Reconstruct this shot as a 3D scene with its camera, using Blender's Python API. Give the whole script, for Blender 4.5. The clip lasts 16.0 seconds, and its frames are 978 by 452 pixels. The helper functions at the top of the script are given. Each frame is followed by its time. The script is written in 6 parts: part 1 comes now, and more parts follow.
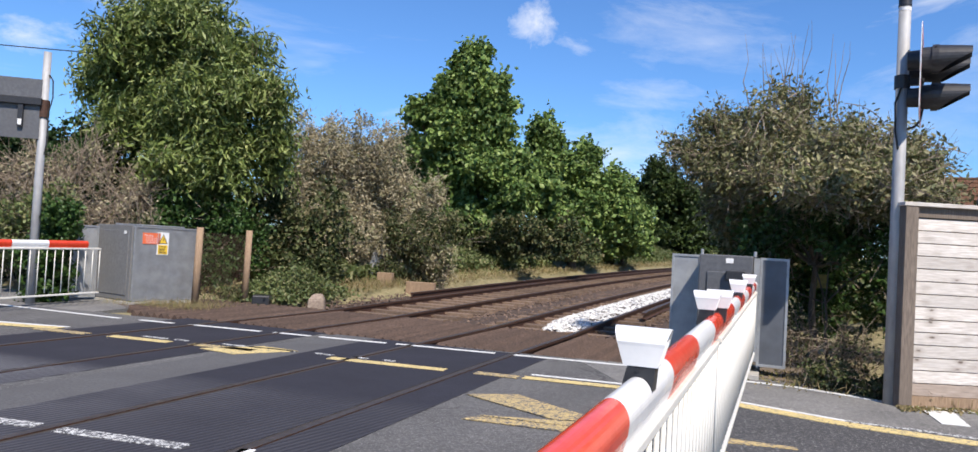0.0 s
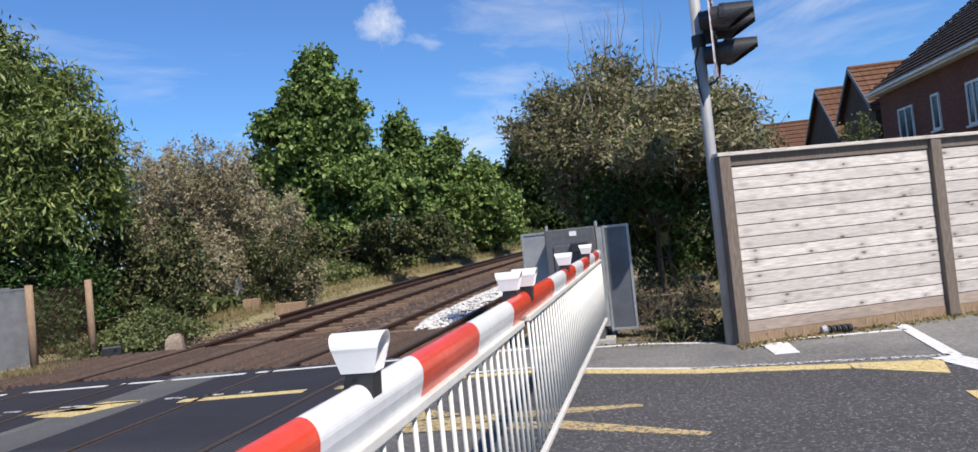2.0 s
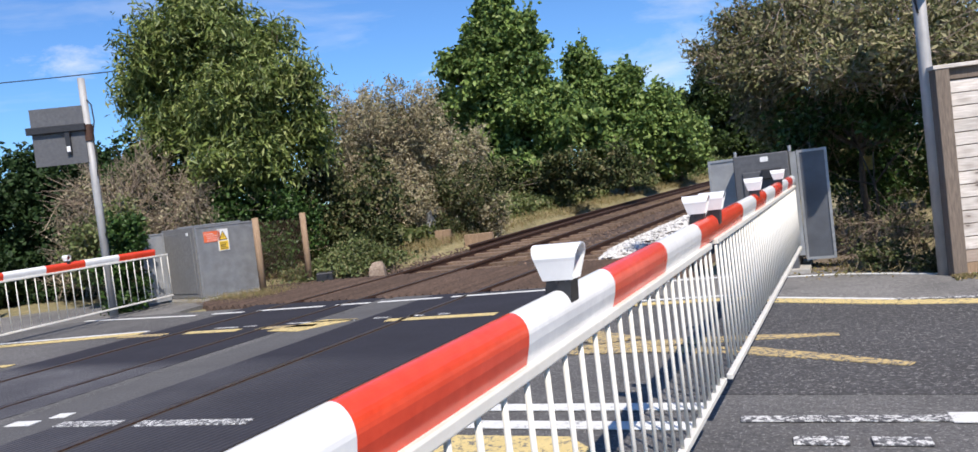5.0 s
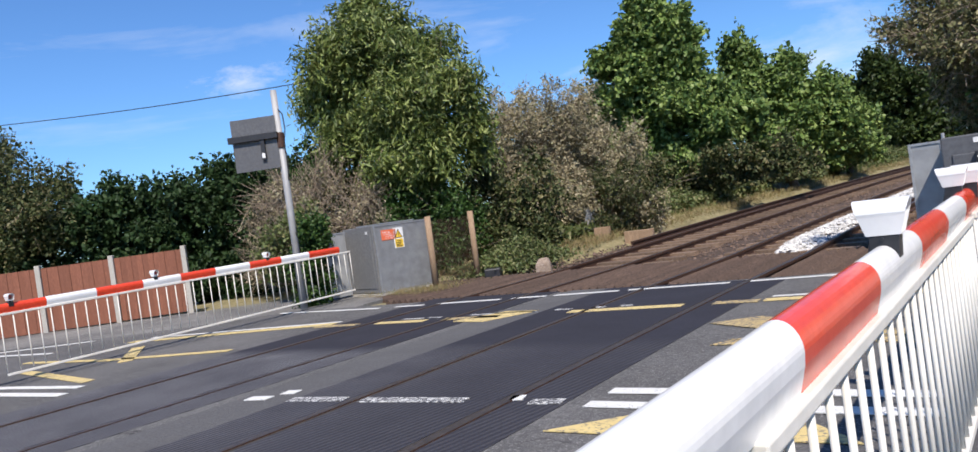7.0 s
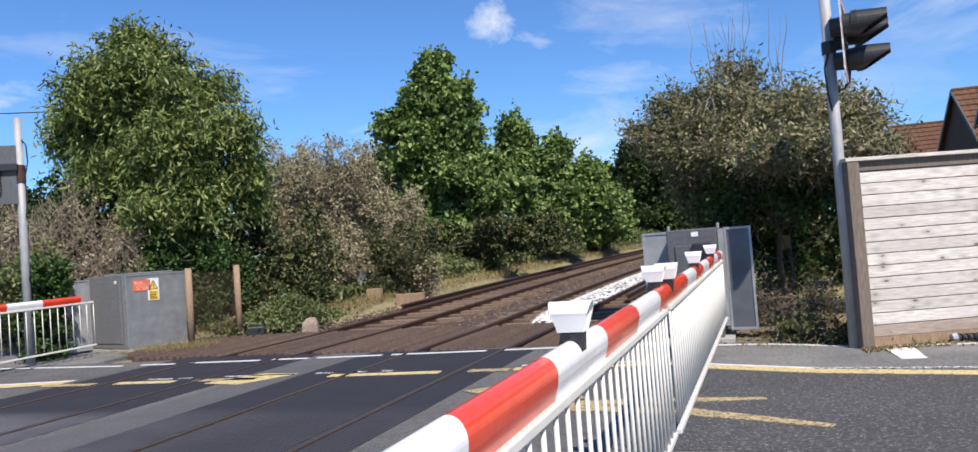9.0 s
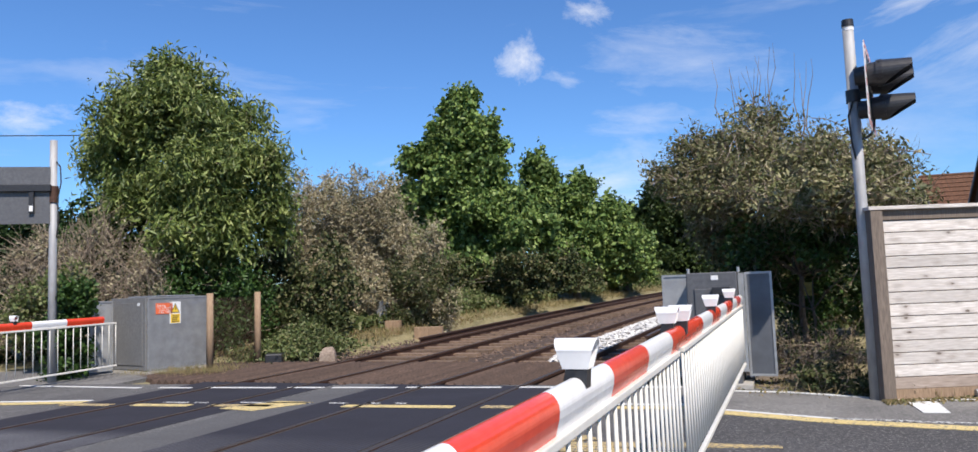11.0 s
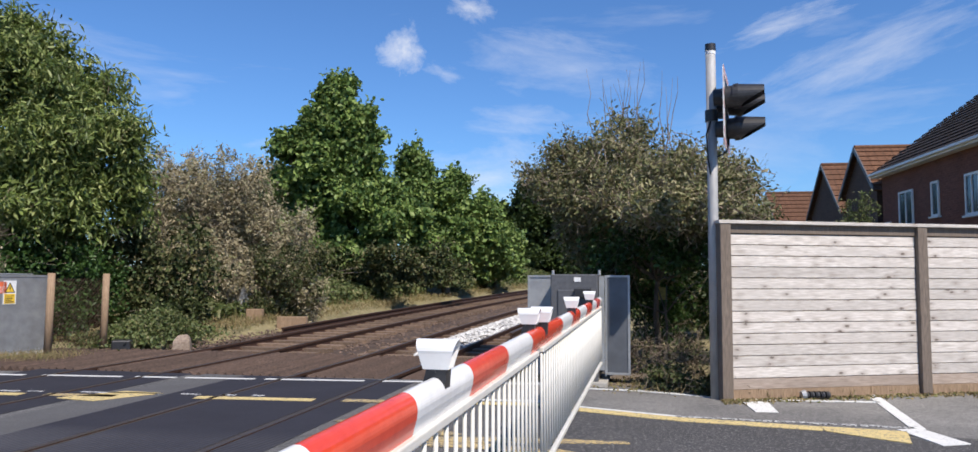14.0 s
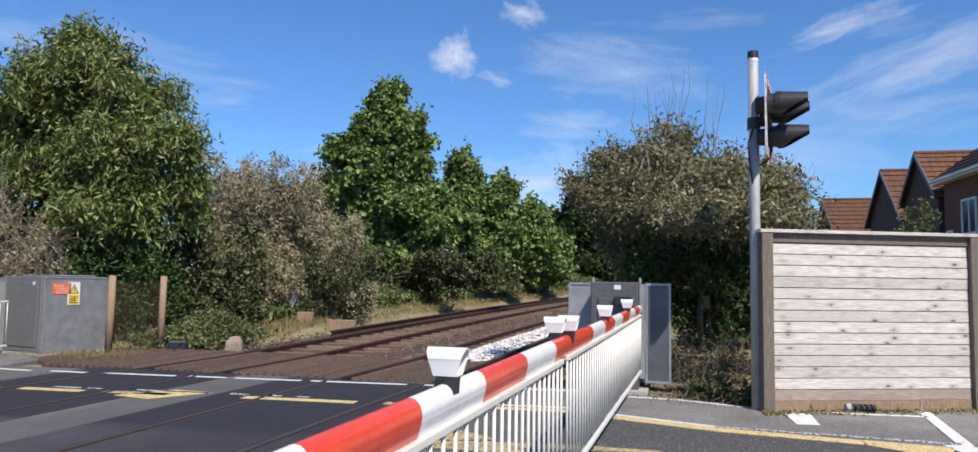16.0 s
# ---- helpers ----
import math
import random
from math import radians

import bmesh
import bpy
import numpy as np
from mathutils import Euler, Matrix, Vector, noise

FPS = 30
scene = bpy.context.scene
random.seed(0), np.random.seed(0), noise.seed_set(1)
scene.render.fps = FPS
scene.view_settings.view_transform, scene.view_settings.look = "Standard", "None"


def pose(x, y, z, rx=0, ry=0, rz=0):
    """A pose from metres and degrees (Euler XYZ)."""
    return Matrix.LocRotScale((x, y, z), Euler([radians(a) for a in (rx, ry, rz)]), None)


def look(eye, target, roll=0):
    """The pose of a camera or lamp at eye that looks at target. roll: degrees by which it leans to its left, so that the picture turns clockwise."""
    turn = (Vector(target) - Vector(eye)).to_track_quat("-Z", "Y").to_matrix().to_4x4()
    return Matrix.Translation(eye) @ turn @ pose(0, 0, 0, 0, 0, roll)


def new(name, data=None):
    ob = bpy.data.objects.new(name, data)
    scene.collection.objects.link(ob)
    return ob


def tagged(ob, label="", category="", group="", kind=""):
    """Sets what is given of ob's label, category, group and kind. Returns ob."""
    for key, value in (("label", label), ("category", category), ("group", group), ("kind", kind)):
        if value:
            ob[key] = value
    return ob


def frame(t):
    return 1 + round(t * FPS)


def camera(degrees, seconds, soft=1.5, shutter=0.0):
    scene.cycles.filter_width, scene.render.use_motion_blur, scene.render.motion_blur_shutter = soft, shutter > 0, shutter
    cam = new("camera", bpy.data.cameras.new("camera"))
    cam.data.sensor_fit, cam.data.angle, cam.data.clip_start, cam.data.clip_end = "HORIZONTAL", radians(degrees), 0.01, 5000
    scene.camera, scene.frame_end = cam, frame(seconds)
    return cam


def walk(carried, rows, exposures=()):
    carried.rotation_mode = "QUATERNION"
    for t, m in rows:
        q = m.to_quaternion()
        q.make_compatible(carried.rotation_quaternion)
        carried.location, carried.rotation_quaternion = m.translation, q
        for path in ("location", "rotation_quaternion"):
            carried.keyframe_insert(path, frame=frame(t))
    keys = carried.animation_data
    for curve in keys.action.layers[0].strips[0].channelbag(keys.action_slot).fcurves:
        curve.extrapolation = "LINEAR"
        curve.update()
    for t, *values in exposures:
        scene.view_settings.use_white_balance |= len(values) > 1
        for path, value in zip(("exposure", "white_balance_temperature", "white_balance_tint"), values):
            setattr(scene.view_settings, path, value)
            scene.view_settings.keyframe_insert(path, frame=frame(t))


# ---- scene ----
cam = camera(65.9, 16.0)
PATH = [
    (0, (2.15, -0.719, 1.413), (1.569, 1.194, 1.471), 3.2),
    (0.5, (2.161, -0.691, 1.411), (1.6, 1.228, 1.439), 2.5),
    (1, (2.238, -0.576, 1.398), (1.914, 1.398, 1.328), -1.5),
    (1.5, (2.396, -0.552, 1.413), (2.192, 1.437, 1.414), -3.9),
    (2, (2.557, -0.545, 1.418), (2.288, 1.436, 1.461), -5.9),
    (2.5, (2.558, -0.353, 1.423), (2.469, 1.64, 1.558), -5.3),
    (3, (2.617, -0.34, 1.426), (2.467, 1.649, 1.571), -2.5),
    (3.5, (2.602, -0.329, 1.426), (2.413, 1.656, 1.58), -3.7),
    (4, (2.577, -0.391, 1.422), (2.261, 1.581, 1.532), -4.5),
    (4.5, (2.562, -0.514, 1.398), (2.189, 1.451, 1.421), -4.4),
    (5, (2.565, -0.716, 1.387), (1.819, 1.138, 1.306), -6.9),
    (7.5, (2.145, -1.054, 1.335), (1.062, 0.627, 1.313), -8.0),
    (8, (2.188, -1.118, 1.373), (1.388, 0.714, 1.324), -7.8),
    (8.5, (2.27, -1.191, 1.377), (1.718, 0.731, 1.318), -5.0),
    (9, (2.394, -1.143, 1.417), (1.855, 0.782, 1.48), -4.3),
    (9.5, (2.554, -1.118, 1.446), (1.996, 0.797, 1.599), -3.5),
    (12, (2.386, -1.209, 1.38), (1.81, 0.7, 1.539), -1.6),
    (12.5, (2.4, -1.159, 1.376), (2.028, 0.804, 1.472), -1.5),
    (13, (2.427, -1.143, 1.395), (2.171, 0.84, 1.433), 0.6),
    (13.5, (2.438, -1.173, 1.427), (2.173, 0.806, 1.553), -0.0),
    (14, (2.467, -1.209, 1.434), (2.204, 0.769, 1.572), 0.2),
    (14.5, (2.483, -1.233, 1.435), (2.187, 0.74, 1.569), -0.4),
    (15, (2.491, -1.251, 1.42), (2.163, 0.718, 1.537), 0.6),
    (15.5, (2.501, -1.273, 1.426), (2.144, 0.692, 1.527), -0.4),
    (16, (2.623, -1.297, 1.457), (2.227, 0.657, 1.607), 0.8),
]
EXPO = [(0.0, 0.46), (1.5, 0.34), (3.0, 0.22), (4.5, 0.26), (5.0, 0.38), (7.5, 0.36), (8.5, 0.42), (9.5, 0.38), (12.0, 0.34), (14.0, 0.25), (16.0, 0.27)]
walk(cam, [(t, look(eye, target, roll)) for t, eye, target, roll in PATH], [(t, e, 6600, 13) for t, e in EXPO])

# ---- world and sun ----
SUN_TO = Vector((0.50, -0.62, 0.0)).normalized()
SUN_ELEV = 50.0
world = bpy.data.worlds.new("world")
scene.world = world
world.use_nodes = True
wn, wl = world.node_tree.nodes, world.node_tree.links
wn.clear()
sky = wn.new("ShaderNodeTexSky")
sky.sky_type, sky.sun_disc = "NISHITA", False
sky.sun_elevation = radians(SUN_ELEV)
sky.sun_rotation = math.atan2(SUN_TO.x, SUN_TO.y)
sky.air_density, sky.dust_density, sky.ozone_density = 1.0, 0.3, 3.0
bg = wn.new("ShaderNodeBackground")
bg.inputs["Strength"].default_value = 0.1
wo = wn.new("ShaderNodeOutputWorld")
tint = wn.new("ShaderNodeMix")
tint.data_type, tint.blend_type = "RGBA", "MULTIPLY"
tint.inputs[0].default_value = 1.0
tint.inputs[7].default_value = (0.58, 0.91, 1.27, 1.0)
wl.new(sky.outputs[0], tint.inputs[6])
# thin wind-drawn cloud and a few small puffs
wtc = wn.new("ShaderNodeTexCoord")


def cloud_layer(scale, stretch, rot, lo, hi, most, seed, ztop=1.0):
    mp = wn.new("ShaderNodeMapping")
    mp.inputs["Scale"].default_value, mp.inputs["Rotation"].default_value = stretch, rot
    mp.inputs["Location"].default_value = (seed, seed * 0.7, 0)
    wl.new(wtc.outputs["Generated"], mp.inputs[0])
    n = wn.new("ShaderNodeTexNoise")
    n.inputs["Scale"].default_value, n.inputs["Detail"].default_value, n.inputs["Roughness"].default_value = scale, 7.0, 0.6
    n.inputs["Distortion"].default_value = 0.4
    wl.new(mp.outputs[0], n.inputs[0])
    r = wn.new("ShaderNodeMapRange")
    r.inputs[1].default_value, r.inputs[2].default_value, r.inputs[3].default_value, r.inputs[4].default_value = lo, hi, 0.0, most
    wl.new(n.outputs[0], r.inputs[0])
    return r.outputs[0]


def cloud_patch(way, wide, high, slope, most, soft):
    """A patch of ragged cloud round one direction of the sky."""
    side = Vector((way[1], -way[0], 0)).normalized()
    up = Vector(way).cross(side).normalized() * -1
    if up.z < 0:
        up = -up
    ax, ay = side * math.cos(slope) + up * math.sin(slope), up * math.cos(slope) - side * math.sin(slope)
    dots = []
    for axis, size in ((ax, wide), (ay, high)):
        dp = wn.new("ShaderNodeVectorMath")
        dp.operation = "DOT_PRODUCT"
        dp.inputs[1].default_value = axis / size
        wl.new(wtc.outputs["Generated"], dp.inputs[0])
        off = wn.new("ShaderNodeMath")
        off.operation = "SUBTRACT"
        off.inputs[1].default_value = Vector(way).dot(axis / size)
        wl.new(dp.outputs["Value"], off.inputs[0])
        dots.append(off.outputs[0])
    com = wn.new("ShaderNodeCombineXYZ")
    wl.new(dots[0], com.inputs[0])
    wl.new(dots[1], com.inputs[1])
    ln = wn.new("ShaderNodeVectorMath")
    ln.operation = "LENGTH"
    wl.new(com.outputs[0], ln.inputs[0])
    nz = wn.new("ShaderNodeTexNoise")
    nz.inputs["Scale"].default_value, nz.inputs["Detail"].default_value, nz.inputs["Roughness"].default_value = 1.15, 9.0, 0.66
    nz.inputs["Distortion"].default_value = 0.25
    mv = wn.new("ShaderNodeVectorMath")
    mv.operation = "ADD"
    mv.inputs[1].default_value = (way[0] * 17, way[2] * 29, 3.0)
    wl.new(com.outputs[0], mv.inputs[0])
    wl.new(mv.outputs[0], nz.inputs[0])
    add = wn.new("ShaderNodeMath")
    add.operation = "MULTIPLY_ADD"
    add.inputs[1].default_value = -2.6
    wl.new(nz.outputs[0], add.inputs[0])
    wl.new(ln.outputs["Value"], add.inputs[2])
    r = wn.new("ShaderNodeMapRange")
    r.inputs[1].default_value, r.inputs[2].default_value, r.inputs[3].default_value, r.inputs[4].default_value = -0.45, -0.45 - soft, 0.0, most
    wl.new(add.outputs[0], r.inputs[0])
    ahead = wn.new("ShaderNodeVectorMath")
    ahead.operation = "DOT_PRODUCT"
    ahead.inputs[1].default_value = way
    wl.new(wtc.outputs["Generated"], ahead.inputs[0])
    gate = wn.new("ShaderNodeMath")
    gate.operation = "GREATER_THAN"
    gate.inputs[1].default_value = 0.3
    wl.new(ahead.outputs["Value"], gate.inputs[0])
    mu = wn.new("ShaderNodeMath")
    mu.operation = "MULTIPLY"
    wl.new(r.outputs[0], mu.inputs[0])
    wl.new(gate.outputs[0], mu.inputs[1])
    return mu.outputs[0]


layers = [cloud_layer(2.6, (1.0, 1.0, 5.0), (0.0, 0.35, 0.0), 0.58, 0.86, 0.4, 3.1)]
for way, wide, high, slope, most_, soft in (
        ((-0.234, 0.928, 0.29), 0.036, 0.033, 0.6, 0.85, 1.27),
        ((-0.186, 0.945, 0.265), 0.03, 0.0132, -0.2, 0.42, 1.36),
        ((-0.02, 0.962, 0.27), 0.17, 0.0495, -0.16, 0.59, 1.87),
        ((-0.05, 0.955, 0.3), 0.10, 0.022, -0.2, 0.48, 1.70),
        ((-0.085, 0.975, 0.205), 0.09, 0.0275, -0.1, 0.50, 1.70),
        ((-0.134, 0.982, 0.13), 0.17, 0.0605, 0.0, 0.84, 1.53),
        ((-0.33, 0.93, 0.16), 0.1, 0.033, 0.05, 0.49, 1.70),
        ((0.314, 0.915, 0.255), 0.17, 0.0385, 0.3, 0.70, 1.70),
        ((0.235, 0.922, 0.307), 0.09, 0.0198, 0.25, 0.70, 1.53),
        ((0.271, 0.941, 0.204), 0.16, 0.033, 0.08, 0.45, 1.87),
        ((0.2, 0.965, 0.16), 0.14, 0.055, 0.0, 0.42, 1.87),
        ((-0.141, 0.929, 0.343), 0.04, 0.0242, -0.4, 0.70, 1.36),
        ((-0.72, 0.62, 0.2), 0.06, 0.0275, 0.1, 0.84, 1.36)):
    layers.append(cloud_patch(way, wide, high, slope, most_, soft))
total = layers[0]
for lay in layers[1:]:
    mx = wn.new("ShaderNodeMath")
    mx.operation = "MAXIMUM"
    wl.new(total, mx.inputs[0])
    wl.new(lay, mx.inputs[1])
    total = mx.outputs[0]
clouded = wn.new("ShaderNodeMix")
clouded.data_type = "RGBA"
clouded.inputs[7].default_value = (7.5, 7.9, 8.4, 1.0)
wl.new(total, clouded.inputs[0])
wl.new(tint.outputs[2], clouded.inputs[6])
wl.new(clouded.outputs[2], bg.inputs["Color"])
wl.new(bg.outputs[0], wo.inputs["Surface"])
sun_data = bpy.data.lights.new("sun", "SUN")
sun_data.energy, sun_data.angle, sun_data.color = 5.0, radians(0.55), (1.0, 0.935, 0.83)
sun = new("sun", sun_data)
d = SUN_TO * math.cos(radians(SUN_ELEV)) + Vector((0, 0, math.sin(radians(SUN_ELEV))))
sun.rotation_euler = d.to_track_quat("Z", "Y").to_euler()


# ---- materials ----
def ramp(nt, fac, stops):
    r = nt.nodes.new("ShaderNodeValToRGB")
    e = r.color_ramp.elements
    while len(e) < len(stops):
        e.new(0.5)
    for k, (p, c) in enumerate(stops):
        e[k].position, e[k].color = p, (*c, 1) if len(c) == 3 else c
    nt.links.new(fac, r.inputs[0])
    return r.outputs[0]


def mixc(nt, fac, a, b, mode="MIX"):
    m = nt.nodes.new("ShaderNodeMix")
    m.data_type, m.blend_type = "RGBA", mode
    for s, v in ((m.inputs[0], fac), (m.inputs[6], a), (m.inputs[7], b)):
        if isinstance(v, (int, float)):
            s.default_value = v
        elif isinstance(v, tuple):
            s.default_value = (*v, 1) if len(v) == 3 else v
        else:
            nt.links.new(v, s)
    return m.outputs[2]


def shift_each(nt, mp):
    """Start the pattern at another place on every object."""
    mu = nt.nodes.new("ShaderNodeMath")
    mu.operation = "MULTIPLY"
    mu.inputs[1].default_value = 73.0
    nt.links.new(nt.nodes.new("ShaderNodeObjectInfo").outputs["Random"], mu.inputs[0])
    nt.links.new(mu.outputs[0], mp.inputs["Location"])


def noise_tex(nt, scale, detail=4.0, stretch=(1, 1, 1), rot=(0, 0, 0), rough=0.55, each=False):
    tc = nt.nodes.new("ShaderNodeTexCoord")
    mp = nt.nodes.new("ShaderNodeMapping")
    mp.inputs["Scale"].default_value = stretch
    mp.inputs["Rotation"].default_value = rot
    nt.links.new(tc.outputs["Object"], mp.inputs[0])
    if each:
        shift_each(nt, mp)
    n = nt.nodes.new("ShaderNodeTexNoise")
    n.inputs["Scale"].default_value, n.inputs["Detail"].default_value = scale, detail
    n.inputs["Roughness"].default_value = rough
    nt.links.new(mp.outputs[0], n.inputs[0])
    return n.outputs[0]


def mat(name, dark, light, rough=0.8, metal=0.0, fine=60.0, coarse=3.0, bump=0.3, bump_dist=0.01, stretch=(1, 1, 1), vary=0.0,
        spot=None, island=False, spec=0.5, trans=0.0):
    """Two scales of noise between two colours, bump from the fine one, and a per-object or per-island change of lightness."""
    m = bpy.data.materials.new(name)
    m.use_nodes = True
    nt = m.node_tree
    b = nt.nodes["Principled BSDF"]
    each = bool(vary) and not island
    f = noise_tex(nt, fine, 5.0, stretch, each=each)
    c = noise_tex(nt, coarse, 3.0, stretch, each=each)
    col = mixc(nt, ramp(nt, f, [(0.3, (0, 0, 0)), (0.7, (1, 1, 1))]), dark, light)
    mid = tuple((p + q) / 2 for p, q in zip(dark, light))
    col = mixc(nt, ramp(nt, c, [(0.35, (0, 0, 0)), (0.65, (0.55, 0.55, 0.55))]), col, tuple(v * 0.8 for v in mid))
    if spot:
        s = noise_tex(nt, spot[1], 6.0, stretch, rough=0.7, each=each)
        col = mixc(nt, ramp(nt, s, [(spot[2], (0, 0, 0)), (spot[2] + 0.08, (1, 1, 1))]), col, spot[0])
    if vary:
        if island:
            src = nt.nodes.new("ShaderNodeNewGeometry").outputs["Random Per Island"]
        else:
            src = nt.nodes.new("ShaderNodeObjectInfo").outputs["Random"]
        hsv = nt.nodes.new("ShaderNodeHueSaturation")
        mr = nt.nodes.new("ShaderNodeMapRange")
        mr.inputs[3].default_value, mr.inputs[4].default_value = 1 - vary, 1 + vary
        nt.links.new(src, mr.inputs[0])
        nt.links.new(mr.outputs[0], hsv.inputs["Value"])
        nt.links.new(col, hsv.inputs["Color"])
        col = hsv.outputs[0]
    nt.links.new(col, b.inputs["Base Color"])
    rr = nt.nodes.new("ShaderNodeMapRange")
    rr.inputs[3].default_value, rr.inputs[4].default_value = max(0.05, rough - 0.12), min(1.0, rough + 0.12)
    nt.links.new(c, rr.inputs[0])
    nt.links.new(rr.outputs[0], b.inputs["Roughness"])
    b.inputs["Metallic"].default_value = metal
    b.inputs["Specular IOR Level"].default_value = spec
    if bump:
        bp = nt.nodes.new("ShaderNodeBump")
        bp.inputs["Strength"].default_value, bp.inputs["Distance"].default_value = bump, bump_dist
        nt.links.new(f, bp.inputs["Height"])
        nt.links.new(bp.outputs[0], b.inputs["Normal"])
    if trans:
        tr = nt.nodes.new("ShaderNodeBsdfTranslucent")
        nt.links.new(col, tr.inputs[0])
        ms = nt.nodes.new("ShaderNodeMixShader")
        ms.inputs[0].default_value = trans
        out = nt.nodes["Material Output"]
        nt.links.new(b.outputs[0], ms.inputs[1])
        nt.links.new(tr.outputs[0], ms.inputs[2])
        nt.links.new(ms.outputs[0], out.inputs[0])
    return m


def leaf_mat(name, cols, rough=0.5, trans=0.25):
    """Leaves: one of several colours by island, darker in broad noise patches across the plant."""
    m = bpy.data.materials.new(name)
    m.use_nodes = True
    nt = m.node_tree
    b = nt.nodes["Principled BSDF"]
    g = nt.nodes.new("ShaderNodeNewGeometry")
    stops = [(k / (len(cols) - 1), c) for k, c in enumerate(cols)]
    col = ramp(nt, g.outputs["Random Per Island"], stops)
    n = noise_tex(nt, 0.9, 2.0)
    col = mixc(nt, ramp(nt, n, [(0.35, (0, 0, 0)), (0.7, (0.6, 0.6, 0.6))]), col, tuple(v * 0.65 for v in cols[0]))
    nt.links.new(col, b.inputs["Base Color"])
    b.inputs["Roughness"].default_value = rough
    b.inputs["Specular IOR Level"].default_value = 0.25
    tr = nt.nodes.new("ShaderNodeBsdfTranslucent")
    nt.links.new(col, tr.inputs[0])
    ms = nt.nodes.new("ShaderNodeMixShader")
    ms.inputs[0].default_value = trans
    nt.links.new(b.outputs[0], ms.inputs[1])
    nt.links.new(tr.outputs[0], ms.inputs[2])
    nt.links.new(ms.outputs[0], nt.nodes["Material Output"].inputs[0])
    return m


def paint_mat(name, col, wear, level):
    """Road paint: worn through to bare asphalt in ragged patches."""
    return mat(name, tuple(v * 0.8 for v in col), col, 0.75, fine=90, coarse=6, bump=0.25, bump_dist=0.004, spot=(wear, 34.0, level - 0.02))


def mesh_mat(name, col, hole, cell):
    """Expanded or punched sheet metal: open holes on a regular grid."""
    m = bpy.data.materials.new(name)
    m.use_nodes = True
    nt = m.node_tree
    b = nt.nodes["Principled BSDF"]
    tc = nt.nodes.new("ShaderNodeTexCoord")
    v = nt.nodes.new("ShaderNodeTexVoronoi")
    v.inputs["Scale"].default_value = cell
    v.inputs["Randomness"].default_value = 0.0
    nt.links.new(tc.outputs["Object"], v.inputs[0])
    c = noise_tex(nt, 5.0, 4.0)
    nt.links.new(mixc(nt, ramp(nt, c, [(0.35, (0, 0, 0)), (0.7, (1, 1, 1))]), tuple(k * 0.75 for k in col), col), b.inputs["Base Color"])
    b.inputs["Roughness"].default_value, b.inputs["Metallic"].default_value = 0.5, 0.35
    th = nt.nodes.new("ShaderNodeMath")
    th.operation = "GREATER_THAN"
    th.inputs[1].default_value = hole
    nt.links.new(v.outputs["Distance"], th.inputs[0])
    tr = nt.nodes.new("ShaderNodeBsdfTransparent")
    ms = nt.nodes.new("ShaderNodeMixShader")
    nt.links.new(th.outputs[0], ms.inputs[0])
    nt.links.new(tr.outputs[0], ms.inputs[1])
    nt.links.new(b.outputs[0], ms.inputs[2])
    nt.links.new(ms.outputs[0], nt.nodes["Material Output"].inputs[0])
    return m


def add_knots(m):
    """Dark softwood knots scattered along every board, each with a drawn-out halo."""
    nt = m.node_tree
    b = nt.nodes["Principled BSDF"]
    tc = nt.nodes.new("ShaderNodeTexCoord")
    mp = nt.nodes.new("ShaderNodeMapping")
    mp.inputs["Scale"].default_value = (2.3, 0.01, 5.0)
    nt.links.new(tc.outputs["Object"], mp.inputs[0])
    shift_each(nt, mp)
    v = nt.nodes.new("ShaderNodeTexVoronoi")
    v.inputs["Scale"].default_value = 1.7
    nt.links.new(mp.outputs[0], v.inputs[0])
    wob = noise_tex(nt, 30.0, 3.0, (1, 1, 3), each=True)
    ad = nt.nodes.new("ShaderNodeMath")
    ad.operation = "MULTIPLY_ADD"
    ad.inputs[1].default_value = 0.16
    nt.links.new(wob, ad.inputs[0])
    nt.links.new(v.outputs["Distance"], ad.inputs[2])
    old = b.inputs["Base Color"].links[0].from_socket
    halo = ramp(nt, ad.outputs[0], [(0.18, (0.6, 0.6, 0.6)), (0.46, (0, 0, 0))])
    col = mixc(nt, halo, old, (0.27, 0.225, 0.19))
    core = ramp(nt, ad.outputs[0], [(0.17, (0.85, 0.85, 0.85)), (0.22, (0, 0, 0))])
    nt.links.new(mixc(nt, core, col, (0.1, 0.075, 0.06)), b.inputs["Base Color"])
    return m


